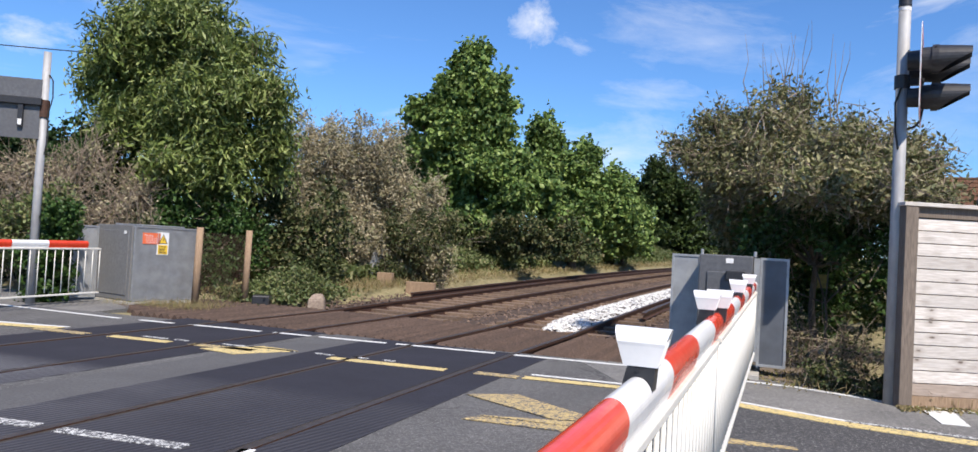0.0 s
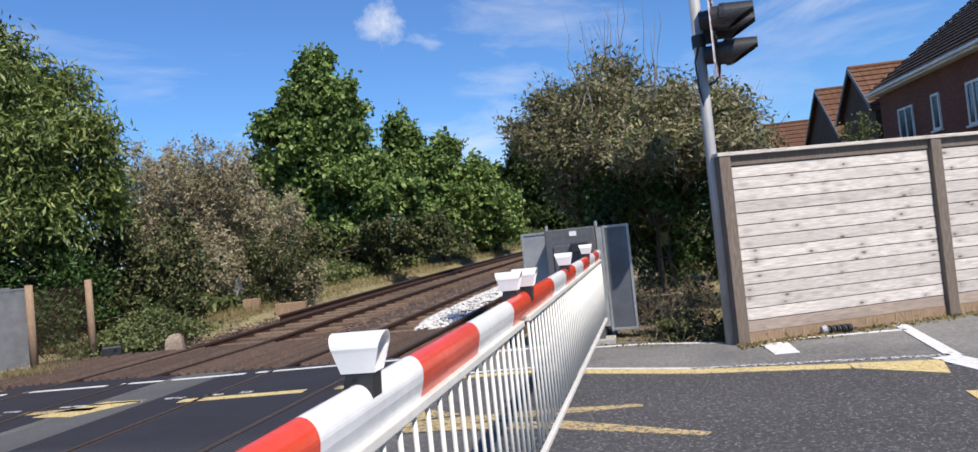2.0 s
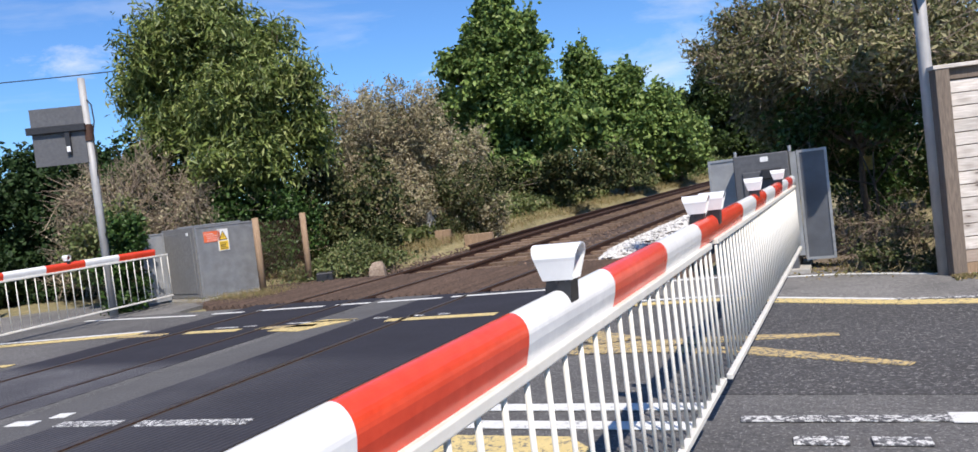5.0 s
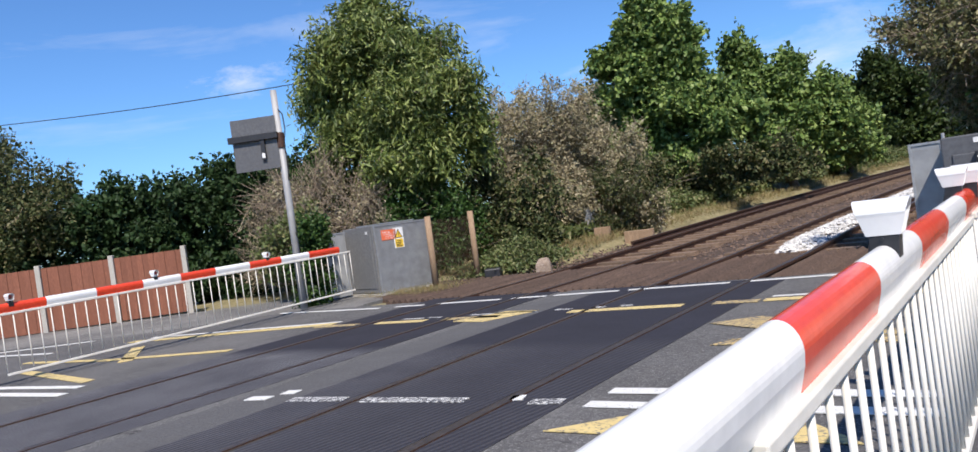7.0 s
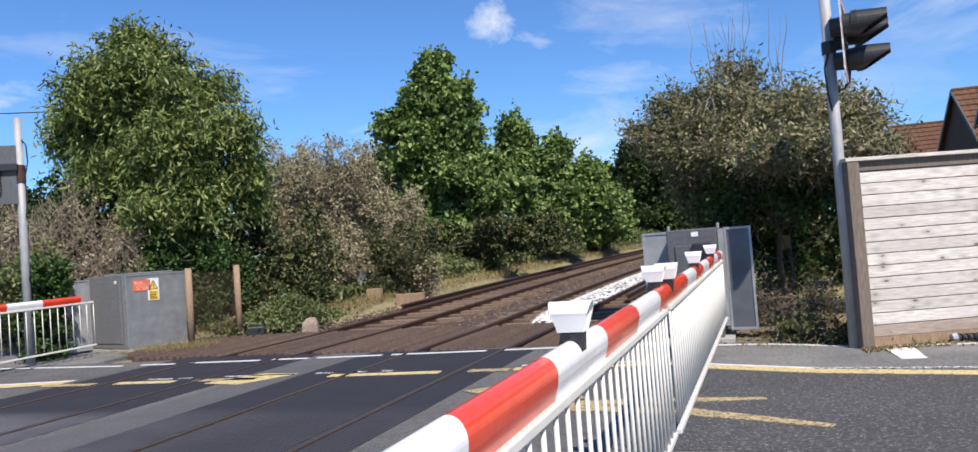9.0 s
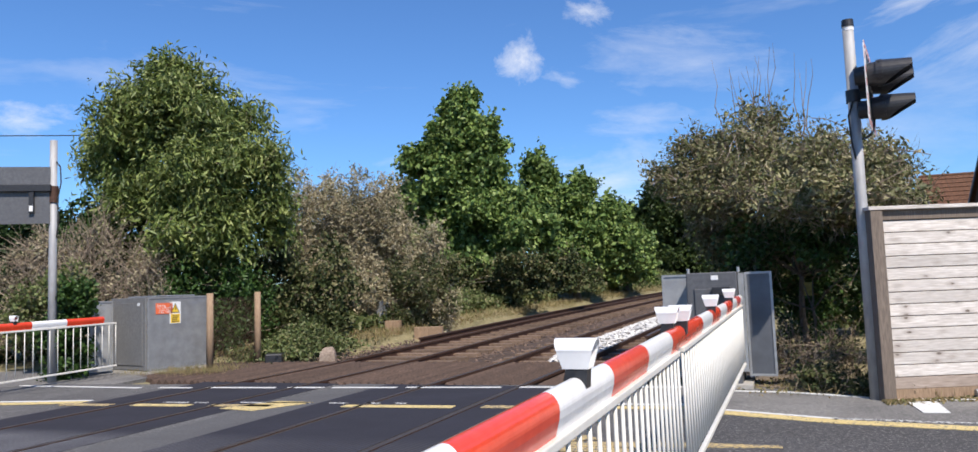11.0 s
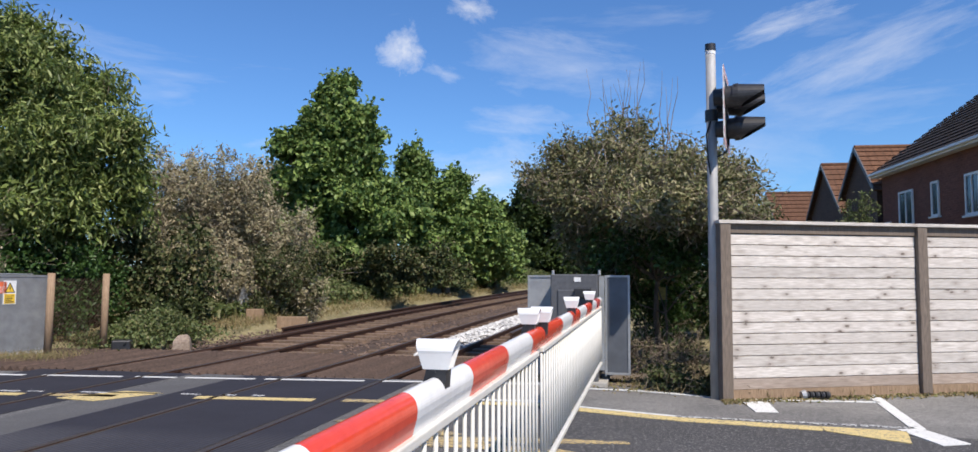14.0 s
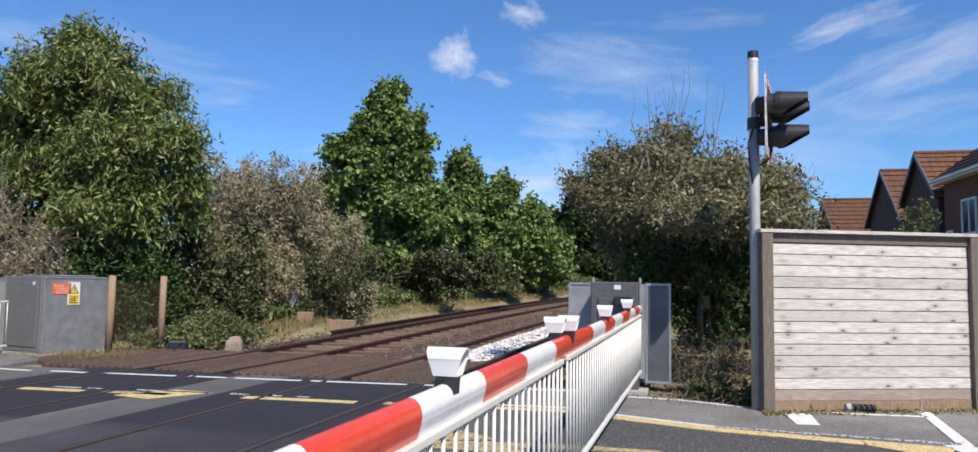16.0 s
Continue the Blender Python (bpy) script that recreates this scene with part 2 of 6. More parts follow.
def add_cracks(m, scale, width, grit):
    """Old road surface: thin wandering cracks, broad stains and pale grit."""
    nt = m.node_tree
    b = nt.nodes["Principled BSDF"]
    old = b.inputs["Base Color"].links[0].from_socket
    tc = nt.nodes.new("ShaderNodeTexCoord")
    wob = nt.nodes.new("ShaderNodeTexNoise")
    wob.inputs["Scale"].default_value, wob.inputs["Detail"].default_value = 1.6, 5.0
    nt.links.new(tc.outputs["Object"], wob.inputs[0])
    va = nt.nodes.new("ShaderNodeVectorMath")
    va.operation = "MULTIPLY_ADD"
    va.inputs[1].default_value = (1.0, 1.0, 0.0)
    nt.links.new(wob.outputs["Color"], va.inputs[0])
    nt.links.new(tc.outputs["Object"], va.inputs[2])
    v = nt.nodes.new("ShaderNodeTexVoronoi")
    v.feature = "DISTANCE_TO_EDGE"
    v.inputs["Scale"].default_value = scale
    nt.links.new(va.outputs[0], v.inputs[0])
    some = ramp(nt, noise_tex(nt, 0.7, 3.0), [(0.5, (0, 0, 0)), (0.6, (1, 1, 1))])
    line_ = ramp(nt, v.outputs["Distance"], [(0.0, (0.8, 0.8, 0.8)), (width, (0, 0, 0))])
    col = mixc(nt, mixc(nt, 1.0, line_, some, "MULTIPLY"), old, (0.025, 0.024, 0.024))
    stain = ramp(nt, noise_tex(nt, 0.55, 6.0, rough=0.65), [(0.36, (0.6, 0.6, 0.6)), (0.6, (0, 0, 0))])
    col = mixc(nt, stain, col, (0.06, 0.059, 0.06))
    mott = ramp(nt, noise_tex(nt, 16.0, 5.0, rough=0.75), [(0.42, (0.55, 0.55, 0.55)), (0.58, (0, 0, 0))])
    col = mixc(nt, mott, col, mixc(nt, 1.0, col, (0.5, 0.5, 0.51), "MULTIPLY"))
    fleck = ramp(nt, noise_tex(nt, grit, 2.0, rough=0.8), [(0.57, (0, 0, 0)), (0.64, (0.45, 0.45, 0.45))])
    nt.links.new(mixc(nt, fleck, col, (0.36, 0.35, 0.34)), b.inputs["Base Color"])
    return m


M_ASPHALT = mat("asphalt", (0.065, 0.064, 0.066), (0.21, 0.205, 0.2), 0.9, fine=85, coarse=0.9, bump=0.6, bump_dist=0.006, spot=((0.3, 0.295, 0.285), 30.0, 0.64), spec=0.25)
add_cracks(M_ASPHALT, 0.55, 0.012, 42.0)
M_NEWROAD = mat("newer_dark_asphalt", (0.035, 0.035, 0.038), (0.12, 0.118, 0.12), 0.9, fine=70, coarse=1.2, bump=0.6, bump_dist=0.006, spec=0.25)
add_cracks(M_NEWROAD, 0.3, 0.004, 34.0)
M_FOOT = mat("footway_asphalt", (0.12, 0.115, 0.11), (0.31, 0.3, 0.28), 0.9, fine=55, coarse=1.5, bump=0.5, bump_dist=0.006)
add_cracks(M_FOOT, 0.4, 0.006, 30.0)
M_STRIP = mat("grey_asphalt", (0.065, 0.065, 0.067), (0.13, 0.128, 0.13), 0.9, fine=50, coarse=1.5, bump=0.5, bump_dist=0.006, spec=0.25)
M_WHITEP = paint_mat("white_road_paint", (0.72, 0.72, 0.7), (0.12, 0.12, 0.12), 0.6)
M_WHITEW = paint_mat("worn_white_road_paint", (0.7, 0.7, 0.68), (0.075, 0.075, 0.08), 0.46)
M_YELLOWP = paint_mat("yellow_road_paint", (0.68, 0.53, 0.23), (0.13, 0.125, 0.115), 0.55)
M_YELLOWW = paint_mat("worn_yellow_road_paint", (0.56, 0.42, 0.19), (0.1, 0.098, 0.095), 0.5)
M_RAIL = mat("rusty_rail", (0.03, 0.015, 0.011), (0.1, 0.048, 0.03), 0.7, 0.3, fine=40, coarse=4, bump=0.3)
M_RAILTOP = mat("worn_rail_head", (0.06, 0.05, 0.045), (0.13, 0.105, 0.09), 0.5, 0.5, fine=20, coarse=3, bump=0.1)
M_FLANGE = mat("packed_flangeway_dirt", (0.018, 0.016, 0.015), (0.06, 0.048, 0.04), 0.9, fine=30, coarse=2, bump=0.4)
M_SLEEPER = mat("sleeper_wood", (0.1, 0.066, 0.046), (0.25, 0.17, 0.115), 0.9, fine=14, coarse=2, stretch=(1, 8, 1), bump=0.6, vary=0.25)
M_BALLAST = mat("brown_ballast", (0.035, 0.023, 0.017), (0.12, 0.078, 0.055), 0.95, fine=35, coarse=1.2, bump=1.0, bump_dist=0.04)
M_STONE = mat("pale_stone", (0.42, 0.41, 0.4), (0.7, 0.69, 0.67), 0.9, fine=30, coarse=4, bump=0.4, vary=0.3, island=True)
M_BSTONE = mat("brown_ballast_stone", (0.05, 0.033, 0.025), (0.2, 0.135, 0.1), 0.9, fine=30, coarse=4, bump=0.4, vary=0.4, island=True)
M_TIMBER = mat("creosoted_timber", (0.036, 0.023, 0.017), (0.125, 0.08, 0.058), 0.9, fine=12, coarse=1.3, stretch=(6, 1, 1), bump=0.5, vary=0.2)
M_GRASSGND = mat("grassy_ground", (0.12, 0.115, 0.045), (0.33, 0.27, 0.15), 0.95, fine=8, coarse=0.35, bump=0.8, bump_dist=0.05)
M_RED = mat("red_reflective_paint", (0.62, 0.05, 0.02), (0.72, 0.07, 0.03), 0.22, fine=25, coarse=2, bump=0.03)
M_WHITE = mat("white_gloss_paint", (0.72, 0.72, 0.72), (0.82, 0.82, 0.81), 0.22, fine=25, coarse=2, bump=0.03)
M_WHITEDULL = mat("white_painted_aluminium", (0.62, 0.6, 0.54), (0.74, 0.71, 0.65), 0.45, fine=15, coarse=2, bump=0.05)
M_BLACK = mat("black_plastic", (0.012, 0.012, 0.014), (0.03, 0.03, 0.034), 0.45, fine=30, coarse=3, bump=0.05)
M_LENS = mat("red_lens", (0.35, 0.06, 0.05), (0.5, 0.12, 0.1), 0.2, fine=60, coarse=5, bump=0.1)
M_SLATE = mat("slate_grey_steel", (0.07, 0.072, 0.08), (0.11, 0.112, 0.12), 0.5, fine=20, coarse=2, bump=0.06)
M_GREYP = mat("grey_painted_steel", (0.2, 0.2, 0.2), (0.29, 0.29, 0.29), 0.5, 0.2, fine=20, coarse=1.5, bump=0.06)
M_SIDE = mat("mid_grey_cabinet_paint", (0.15, 0.15, 0.152), (0.21, 0.21, 0.21), 0.55, 0.1, fine=20, coarse=1.5, bump=0.05)
M_GALV = mat("galvanised_steel", (0.3, 0.31, 0.32), (0.45, 0.46, 0.47), 0.5, 0.55, fine=14, coarse=2, bump=0.06)
M_POLE = mat("weathered_grey_pole", (0.27, 0.27, 0.275), (0.44, 0.44, 0.44), 0.6, 0.15, fine=10, coarse=1.2, bump=0.08, stretch=(1, 1, 0.3), spot=((0.3, 0.19, 0.11), 7.0, 0.66))
M_MESH = mesh_mat("punched_steel_sheet", (0.36, 0.37, 0.38), 0.4, 55.0)
M_MESHDK = mesh_mat("dark_punched_steel_sheet", (0.13, 0.14, 0.16), 0.26, 60.0)
M_FENCEB = mat("damp_brown_fence_board", (0.26, 0.2, 0.16), (0.44, 0.36, 0.3), 0.88, fine=7, coarse=1.1, stretch=(1, 1, 9), bump=0.35, vary=0.1)
M_FENCE = mat("silvered_softwood_board", (0.4, 0.355, 0.315), (0.68, 0.635, 0.59), 0.85, fine=7, coarse=1.1, stretch=(1, 1, 9), bump=0.35, vary=0.13, spot=((0.3, 0.24, 0.19), 5.0, 0.67))
add_knots(M_FENCE)
M_FPOST = mat("brown_grey_fence_post", (0.1, 0.078, 0.063), (0.22, 0.175, 0.14), 0.9, fine=10, coarse=1.5, stretch=(8, 8, 0.8), bump=0.4)
M_BROWNF = mat("red_brown_stained_fence", (0.14, 0.05, 0.03), (0.25, 0.095, 0.055), 0.85, fine=12, coarse=1, stretch=(6, 6, 1), bump=0.35, vary=0.12)
M_CONC = mat("concrete", (0.3, 0.28, 0.25), (0.45, 0.43, 0.39), 0.9, fine=30, coarse=3, bump=0.4)
M_OLDSTONE = mat("rust_stained_concrete", (0.16, 0.11, 0.08), (0.36, 0.29, 0.23), 0.92, fine=22, coarse=3, bump=0.5)
M_OLDWOOD = mat("old_timber_post", (0.2, 0.13, 0.08), (0.36, 0.25, 0.16), 0.9, fine=12, coarse=2, stretch=(6, 6, 0.8), bump=0.4)
M_ROOFDK = mat("dark_brown_tile", (0.03, 0.025, 0.023), (0.065, 0.053, 0.049), 0.92, spec=0.15, fine=15, coarse=2, bump=0.3, vary=0.15)
M_ROOFRED = mat("brown_clay_tile", (0.07, 0.037, 0.025), (0.19, 0.098, 0.06), 0.92, spec=0.15, fine=9, coarse=1.2, bump=0.3, vary=0.2)
M_FASCIA = mat("white_upvc", (0.7, 0.7, 0.7), (0.8, 0.8, 0.8), 0.4, fine=10, coarse=1, bump=0.0)
M_GLASS = mat("window_glass", (0.03, 0.035, 0.045), (0.06, 0.07, 0.085), 0.08, fine=2, coarse=0.7, bump=0.0, spec=0.8)
M_BARK = mat("bark", (0.07, 0.055, 0.04), (0.17, 0.14, 0.11), 0.95, fine=12, coarse=2, stretch=(2, 2, 0.5), bump=0.8, bump_dist=0.03)
M_TWIG = mat("dry_twig", (0.13, 0.1, 0.075), (0.3, 0.24, 0.18), 0.95, fine=12, coarse=2, bump=0.2, vary=0.3, island=True)
M_ORANGE = mat("orange_sign_face", (0.68, 0.13, 0.05), (0.76, 0.17, 0.07), 0.45, fine=20, coarse=3, bump=0.0)
# sign yellow darkened in its colour for the shade under the shrub
M_DIMYELLOW = mat("shade_dimmed_yellow_sign", (0.2, 0.13, 0.03), (0.42, 0.29, 0.05), 0.7, fine=20, coarse=6, bump=0.1)
M_FADERED = mat("faded_red_border", (0.42, 0.16, 0.16), (0.55, 0.24, 0.24), 0.5, fine=20, coarse=3, bump=0.0)
M_YSIGN = mat("yellow_sign_face", (0.72, 0.47, 0.04), (0.8, 0.53, 0.06), 0.45, fine=20, coarse=3, bump=0.0)
M_WSIGN = mat("white_sign_face", (0.68, 0.68, 0.68), (0.78, 0.78, 0.78), 0.45, fine=20, coarse=3, bump=0.0)
M_INK = mat("black_print", (0.015, 0.015, 0.015), (0.03, 0.03, 0.03), 0.6, fine=20, coarse=3, bump=0.0)
M_CABLE = mat("black_cable", (0.012, 0.012, 0.013), (0.025, 0.025, 0.025), 0.6, fine=20, coarse=3, bump=0.0)
L_WILLOW = leaf_mat("willow_leaf", [(0.055, 0.085, 0.022), (0.105, 0.15, 0.036), (0.21, 0.265, 0.068), (0.38, 0.42, 0.17)], 0.45, 0.18)
L_DARK = leaf_mat("sycamore_leaf", [(0.0575, 0.109, 0.0299), (0.115, 0.19, 0.0483), (0.196, 0.282, 0.0713), (0.31, 0.391, 0.127)], 0.5, 0.2)
L_SHRUB = leaf_mat("grey_olive_leaf", [(0.085, 0.1, 0.038), (0.16, 0.17, 0.068), (0.27, 0.25, 0.125), (0.4, 0.355, 0.215)], 0.5, 0.2)
L_FAR = leaf_mat("far_tree_leaf", [(0.03, 0.05, 0.014), (0.05, 0.08, 0.02), (0.075, 0.11, 0.03)])
L_DRY = leaf_mat("buddleia_leaf", [(0.224, 0.19, 0.112), (0.37, 0.325, 0.202), (0.526, 0.459, 0.325), (0.224, 0.246, 0.112)], 0.7, 0.2)
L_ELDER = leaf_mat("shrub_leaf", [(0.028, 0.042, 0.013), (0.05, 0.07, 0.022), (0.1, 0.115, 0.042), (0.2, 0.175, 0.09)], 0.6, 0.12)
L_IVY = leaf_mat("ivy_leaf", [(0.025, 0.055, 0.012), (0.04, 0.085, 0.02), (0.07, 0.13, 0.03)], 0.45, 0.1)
L_HEDGE = leaf_mat("conifer_spray", [(0.015, 0.035, 0.01), (0.025, 0.055, 0.016), (0.04, 0.075, 0.022)], 0.6, 0.1)
L_WEED = leaf_mat("bramble_leaf", [(0.075, 0.105, 0.035), (0.12, 0.155, 0.052), (0.18, 0.21, 0.08), (0.27, 0.25, 0.13)])
L_STRAW = leaf_mat("dry_grass", [(0.26, 0.2, 0.1), (0.36, 0.28, 0.15), (0.2, 0.17, 0.08), (0.14, 0.17, 0.05)], 0.9, 0.2)


# ---- building helpers ----
def link(name, bm, material, parent=None, label="", smooth=False):
    me = bpy.data.meshes.new(name)
    bm.to_mesh(me)
    bm.free()
    for m in material if isinstance(material, (list, tuple)) else [material]:
        me.materials.append(m)
    if smooth:
        for p in me.polygons:
            p.use_smooth = True
    ob = new(name, me)
    if parent:
        ob.parent = parent
    if label:
        ob["label"] = label
    return ob


def part(name, bm, material, parent, label="", smooth=False):
    return link(name, bm, material, parent, label, smooth)


def share(name, src, m, parent):
    """Another piece on the same mesh, placed by m within its parent."""
    ob = new(name, src.data)
    ob.parent = parent
    ob.matrix_basis = m
    return ob


def thing(name, x, y, z, rz, label, category, group="", kind=""):
    e = new(name)
    e.matrix_basis = pose(x, y, z, 0, 0, rz)
    return tagged(e, label, category, group, kind)


def box(bm, x0, x1, y0, y1, z0, z1, bevel=0.0, m=None):
    r = bmesh.ops.create_cube(bm, size=1.0)
    for v in r["verts"]:
        v.co = Vector(((x0 + x1) / 2 + v.co.x * (x1 - x0), (y0 + y1) / 2 + v.co.y * (y1 - y0), (z0 + z1) / 2 + v.co.z * (z1 - z0)))
    if bevel:
        es = list({e for v in r["verts"] for e in v.link_edges})
        r2 = bmesh.ops.bevel(bm, geom=es, offset=bevel, segments=2, affect="EDGES", profile=0.5)
        vs = list({v for f in r2["faces"] for v in f.verts} | {v for v in r["verts"] if v.is_valid})
    else:
        vs = r["verts"]
    if m is not None:
        bmesh.ops.transform(bm, matrix=m, verts=vs)
    return bm


def boxm(*a, **k):
    return box(bmesh.new(), *a, **k)


def cyl(bm, p0, p1, r0, r1=None, seg=14, cap=True):
    p0, p1 = Vector(p0), Vector(p1)
    r1 = r0 if r1 is None else r1
    q = (p1 - p0).to_track_quat("Z", "Y").to_matrix().to_4x4()
    bmesh.ops.create_cone(bm, cap_ends=cap, segments=seg, radius1=r0, radius2=r1, depth=(p1 - p0).length,
                          matrix=Matrix.Translation((p0 + p1) / 2) @ q)
    return bm


def tube(bm, pts, r, seg=6):
    for a, b in zip(pts, pts[1:]):
        cyl(bm, a, b, r, r, seg)
    return bm


def extrude_poly(bm, pts, z0, z1):
    """A flat polygon in plan, given thickness."""
    vs = [bm.verts.new((x, y, z1)) for x, y in pts]
    f = bm.faces.new(vs)
    f.normal_update()
    if f.normal.z < 0:
        f.normal_flip()
    r = bmesh.ops.extrude_face_region(bm, geom=[f])
    for v in r["geom"]:
        if isinstance(v, bmesh.types.BMVert):
            v.co.z = z0
    bmesh.ops.recalc_face_normals(bm, faces=bm.faces)
    return bm


def loft(bm, rings, close=True, caps=True):
    """Rings of points joined into a skin."""
    rs = [[bm.verts.new(p) for p in ring] for ring in rings]
    n = len(rs[0])
    for a, b in zip(rs, rs[1:]):
        for k in range(n if close else n - 1):
            bm.faces.new((a[k], a[(k + 1) % n], b[(k + 1) % n], b[k]))
    if caps:
        bm.faces.new(rs[0][::-1])
        bm.faces.new(rs[-1])
    bmesh.ops.recalc_face_normals(bm, faces=bm.faces)
    return bm


# ---- the railway's line ----
TX, TH, TC, TS, SPACING, GRADE = -1.0587, 88.72, 0.0032, -16.46, 3.484, 0.02
S_LIST = np.arange(-18.0, 170.0, 0.25)
_th = np.radians(TH) - TC * np.clip(S_LIST - TS, 0, None)
_x = np.concatenate([[0], np.cumsum(np.cos(_th[:-1]) * 0.25)])
_y = np.concatenate([[0], np.cumsum(np.sin(_th[:-1]) * 0.25)])
_i0 = int(np.argmin(abs(S_LIST)))
_x, _y = _x - _x[_i0] + TX, _y - _y[_i0] + 10.0


def grade(y):
    return GRADE * np.clip(y - 12.0, 0, 110)


def rail_at(s, off):
    """Plan place, height and heading at s metres along the near track, off metres to its right."""
    x, y, th = np.interp(s, S_LIST, _x), np.interp(s, S_LIST, _y), np.interp(s, S_LIST, _th)
    px, py = x + off * np.sin(th), y - off * np.cos(th)
    return float(px), float(py), float(grade(py)), float(th)


def lateral(x, y):
    """How far a place lies to the right of the near track's middle."""
    i = np.clip(np.searchsorted(_y, y), 0, len(_y) - 1)
    return (x - _x[i]) * np.sin(_th[i])


def terrain(x, y):
    x, y = np.asarray(x, float), np.asarray(y, float)
    lat = lateral(x, y)
    z = -0.05 + grade(y)
    fade = np.clip((y - 15) / 10, 0, 1)
    z = z + fade * np.clip(0.32 * (-7.0 - lat), 0, 1.3) + np.clip((y - 14) / 8, 0, 1) * np.clip(0.25 * (lat - 3.0), 0, 0.8)
    trench = (lat > -6.4) & (lat < 2.3) & (y > 9.4)
    z = np.where(trench, z - 0.3, z)
    flat = (y < 13.0) & (lat > -14)
    return np.where(flat & ~trench, np.minimum(z, -0.05), z)


# ---- ground, road, footways ----
def make_ground():
    ax = np.unique(np.concatenate([np.linspace(-1500, -80, 12), np.arange(-80, -30, 4), np.arange(-30, 30, 0.75), np.arange(30, 81, 4), np.linspace(90, 1500, 12)]))
    ay = np.unique(np.concatenate([np.linspace(-1500, -60, 10), np.arange(-60, 0, 6), np.arange(0, 60, 0.75), np.arange(60, 140, 3), np.linspace(150, 1800, 12)]))
    gx, gy = np.meshgrid(ax, ay)
    gz = terrain(gx, gy)
    gz = gz + np.where((gy > 10) & (abs(gx) < 60), 0.06 * np.sin(gx * 1.7 + gy) * np.sin(gy * 1.3), 0)
    v = np.stack([gx, gy, gz], -1).reshape(-1, 3)
    n = len(ax)
    f = [(j * n + i, j * n + i + 1, (j + 1) * n + i + 1, (j + 1) * n + i) for j in range(len(ay) - 1) for i in range(n - 1)]
    me = bpy.data.meshes.new("ground")
    me.from_pydata(v.tolist(), [], f)
    me.materials.append(M_GRASSGND)
    for p in me.polygons:
        p.use_smooth = True
    tagged(new("ground", me), "grassy ground with patches of dry earth", "ground", kind="structure")


make_ground()
road = link("road", extrude_poly(bmesh.new(), [(-60, -7), (40, -7), (40, 3.2), (14, 4.6), (5.6, 6.3), (3.2, 6.95), (1.2, 7.75), (0.4, 9.35), (-9.0, 9.35), (-11.5, 7.6), (-22, 3.5), (-60, -3)], -0.3, 0.0), M_ASPHALT)
tagged(road, "dark grey patched asphalt road over the crossing", "road", kind="structure")
patch = link("road_patch", extrude_poly(bmesh.new(), [(1.75, 4.02), (14, 3.55), (14, 4.5), (5.6, 6.2), (3.2, 6.86), (1.75, 7.45)], -0.1, 0.005), M_NEWROAD)
tagged(patch, "darker newer asphalt inside the yellow box", "road", kind="structure")
foot = link("pavement", extrude_poly(bmesh.new(), [(1.2, 7.75), (3.2, 6.95), (5.6, 6.3), (14, 4.6), (40, 3.2), (40, 24), (17.5, 13.0), (4.0, 8.45), (3.2, 9.2), (2.8, 9.5), (0.4, 9.35)], -0.3, 0.003), M_FOOT)
tagged(foot, "light grey gritty asphalt pavement beside the road", "pavement", kind="structure")
foot2 = link("pavement", extrude_poly(bmesh.new(), [(-7.6, 9.35), (-9.0, 9.35), (-11.5, 7.6), (-22, 3.5), (-60, -3), (-60, 6), (-18.2, 7.9), (-12.0, 11.5), (-8.9, 11.6), (-7.7, 10.2)], -0.3, 0.003), M_FOOT)
tagged(foot2, "light grey gritty asphalt pavement beyond the crossing", "pavement", kind="structure")
verge = link("verge", extrude_poly(bmesh.new(), [(2.2, 9.5), (3.2, 8.95), (4.1, 8.42), (17.5, 12.95), (17, 13.6), (4, 9.3), (3.6, 13), (1.6, 13)], -0.2, 0.012), mat("verge_earth", (0.09, 0.07, 0.05), (0.24, 0.19, 0.14), 0.95, fine=40, coarse=3, bump=0.8, bump_dist=0.02))
tagged(verge, "bare brown earth and grit along the fence foot", "verge", kind="structure")


# ---- crossing deck ----
def strip_mesh(s0, s1, o0, o1, z0, z1, step=0.5, raise_grade=True):
    bm = bmesh.new()
    n = max(2, int((s1 - s0) / step) + 1)
    rings = []
    for s in np.linspace(s0, s1, n):
        a, b = rail_at(s, o0), rail_at(s, o1)
        ga, gb = (a[2], b[2]) if raise_grade else (0, 0)
        rings.append([(a[0], a[1], ga + z0), (b[0], b[1], gb + z0), (b[0], b[1], gb + z1), (a[0], a[1], ga + z1)])
    return loft(bm, rings)


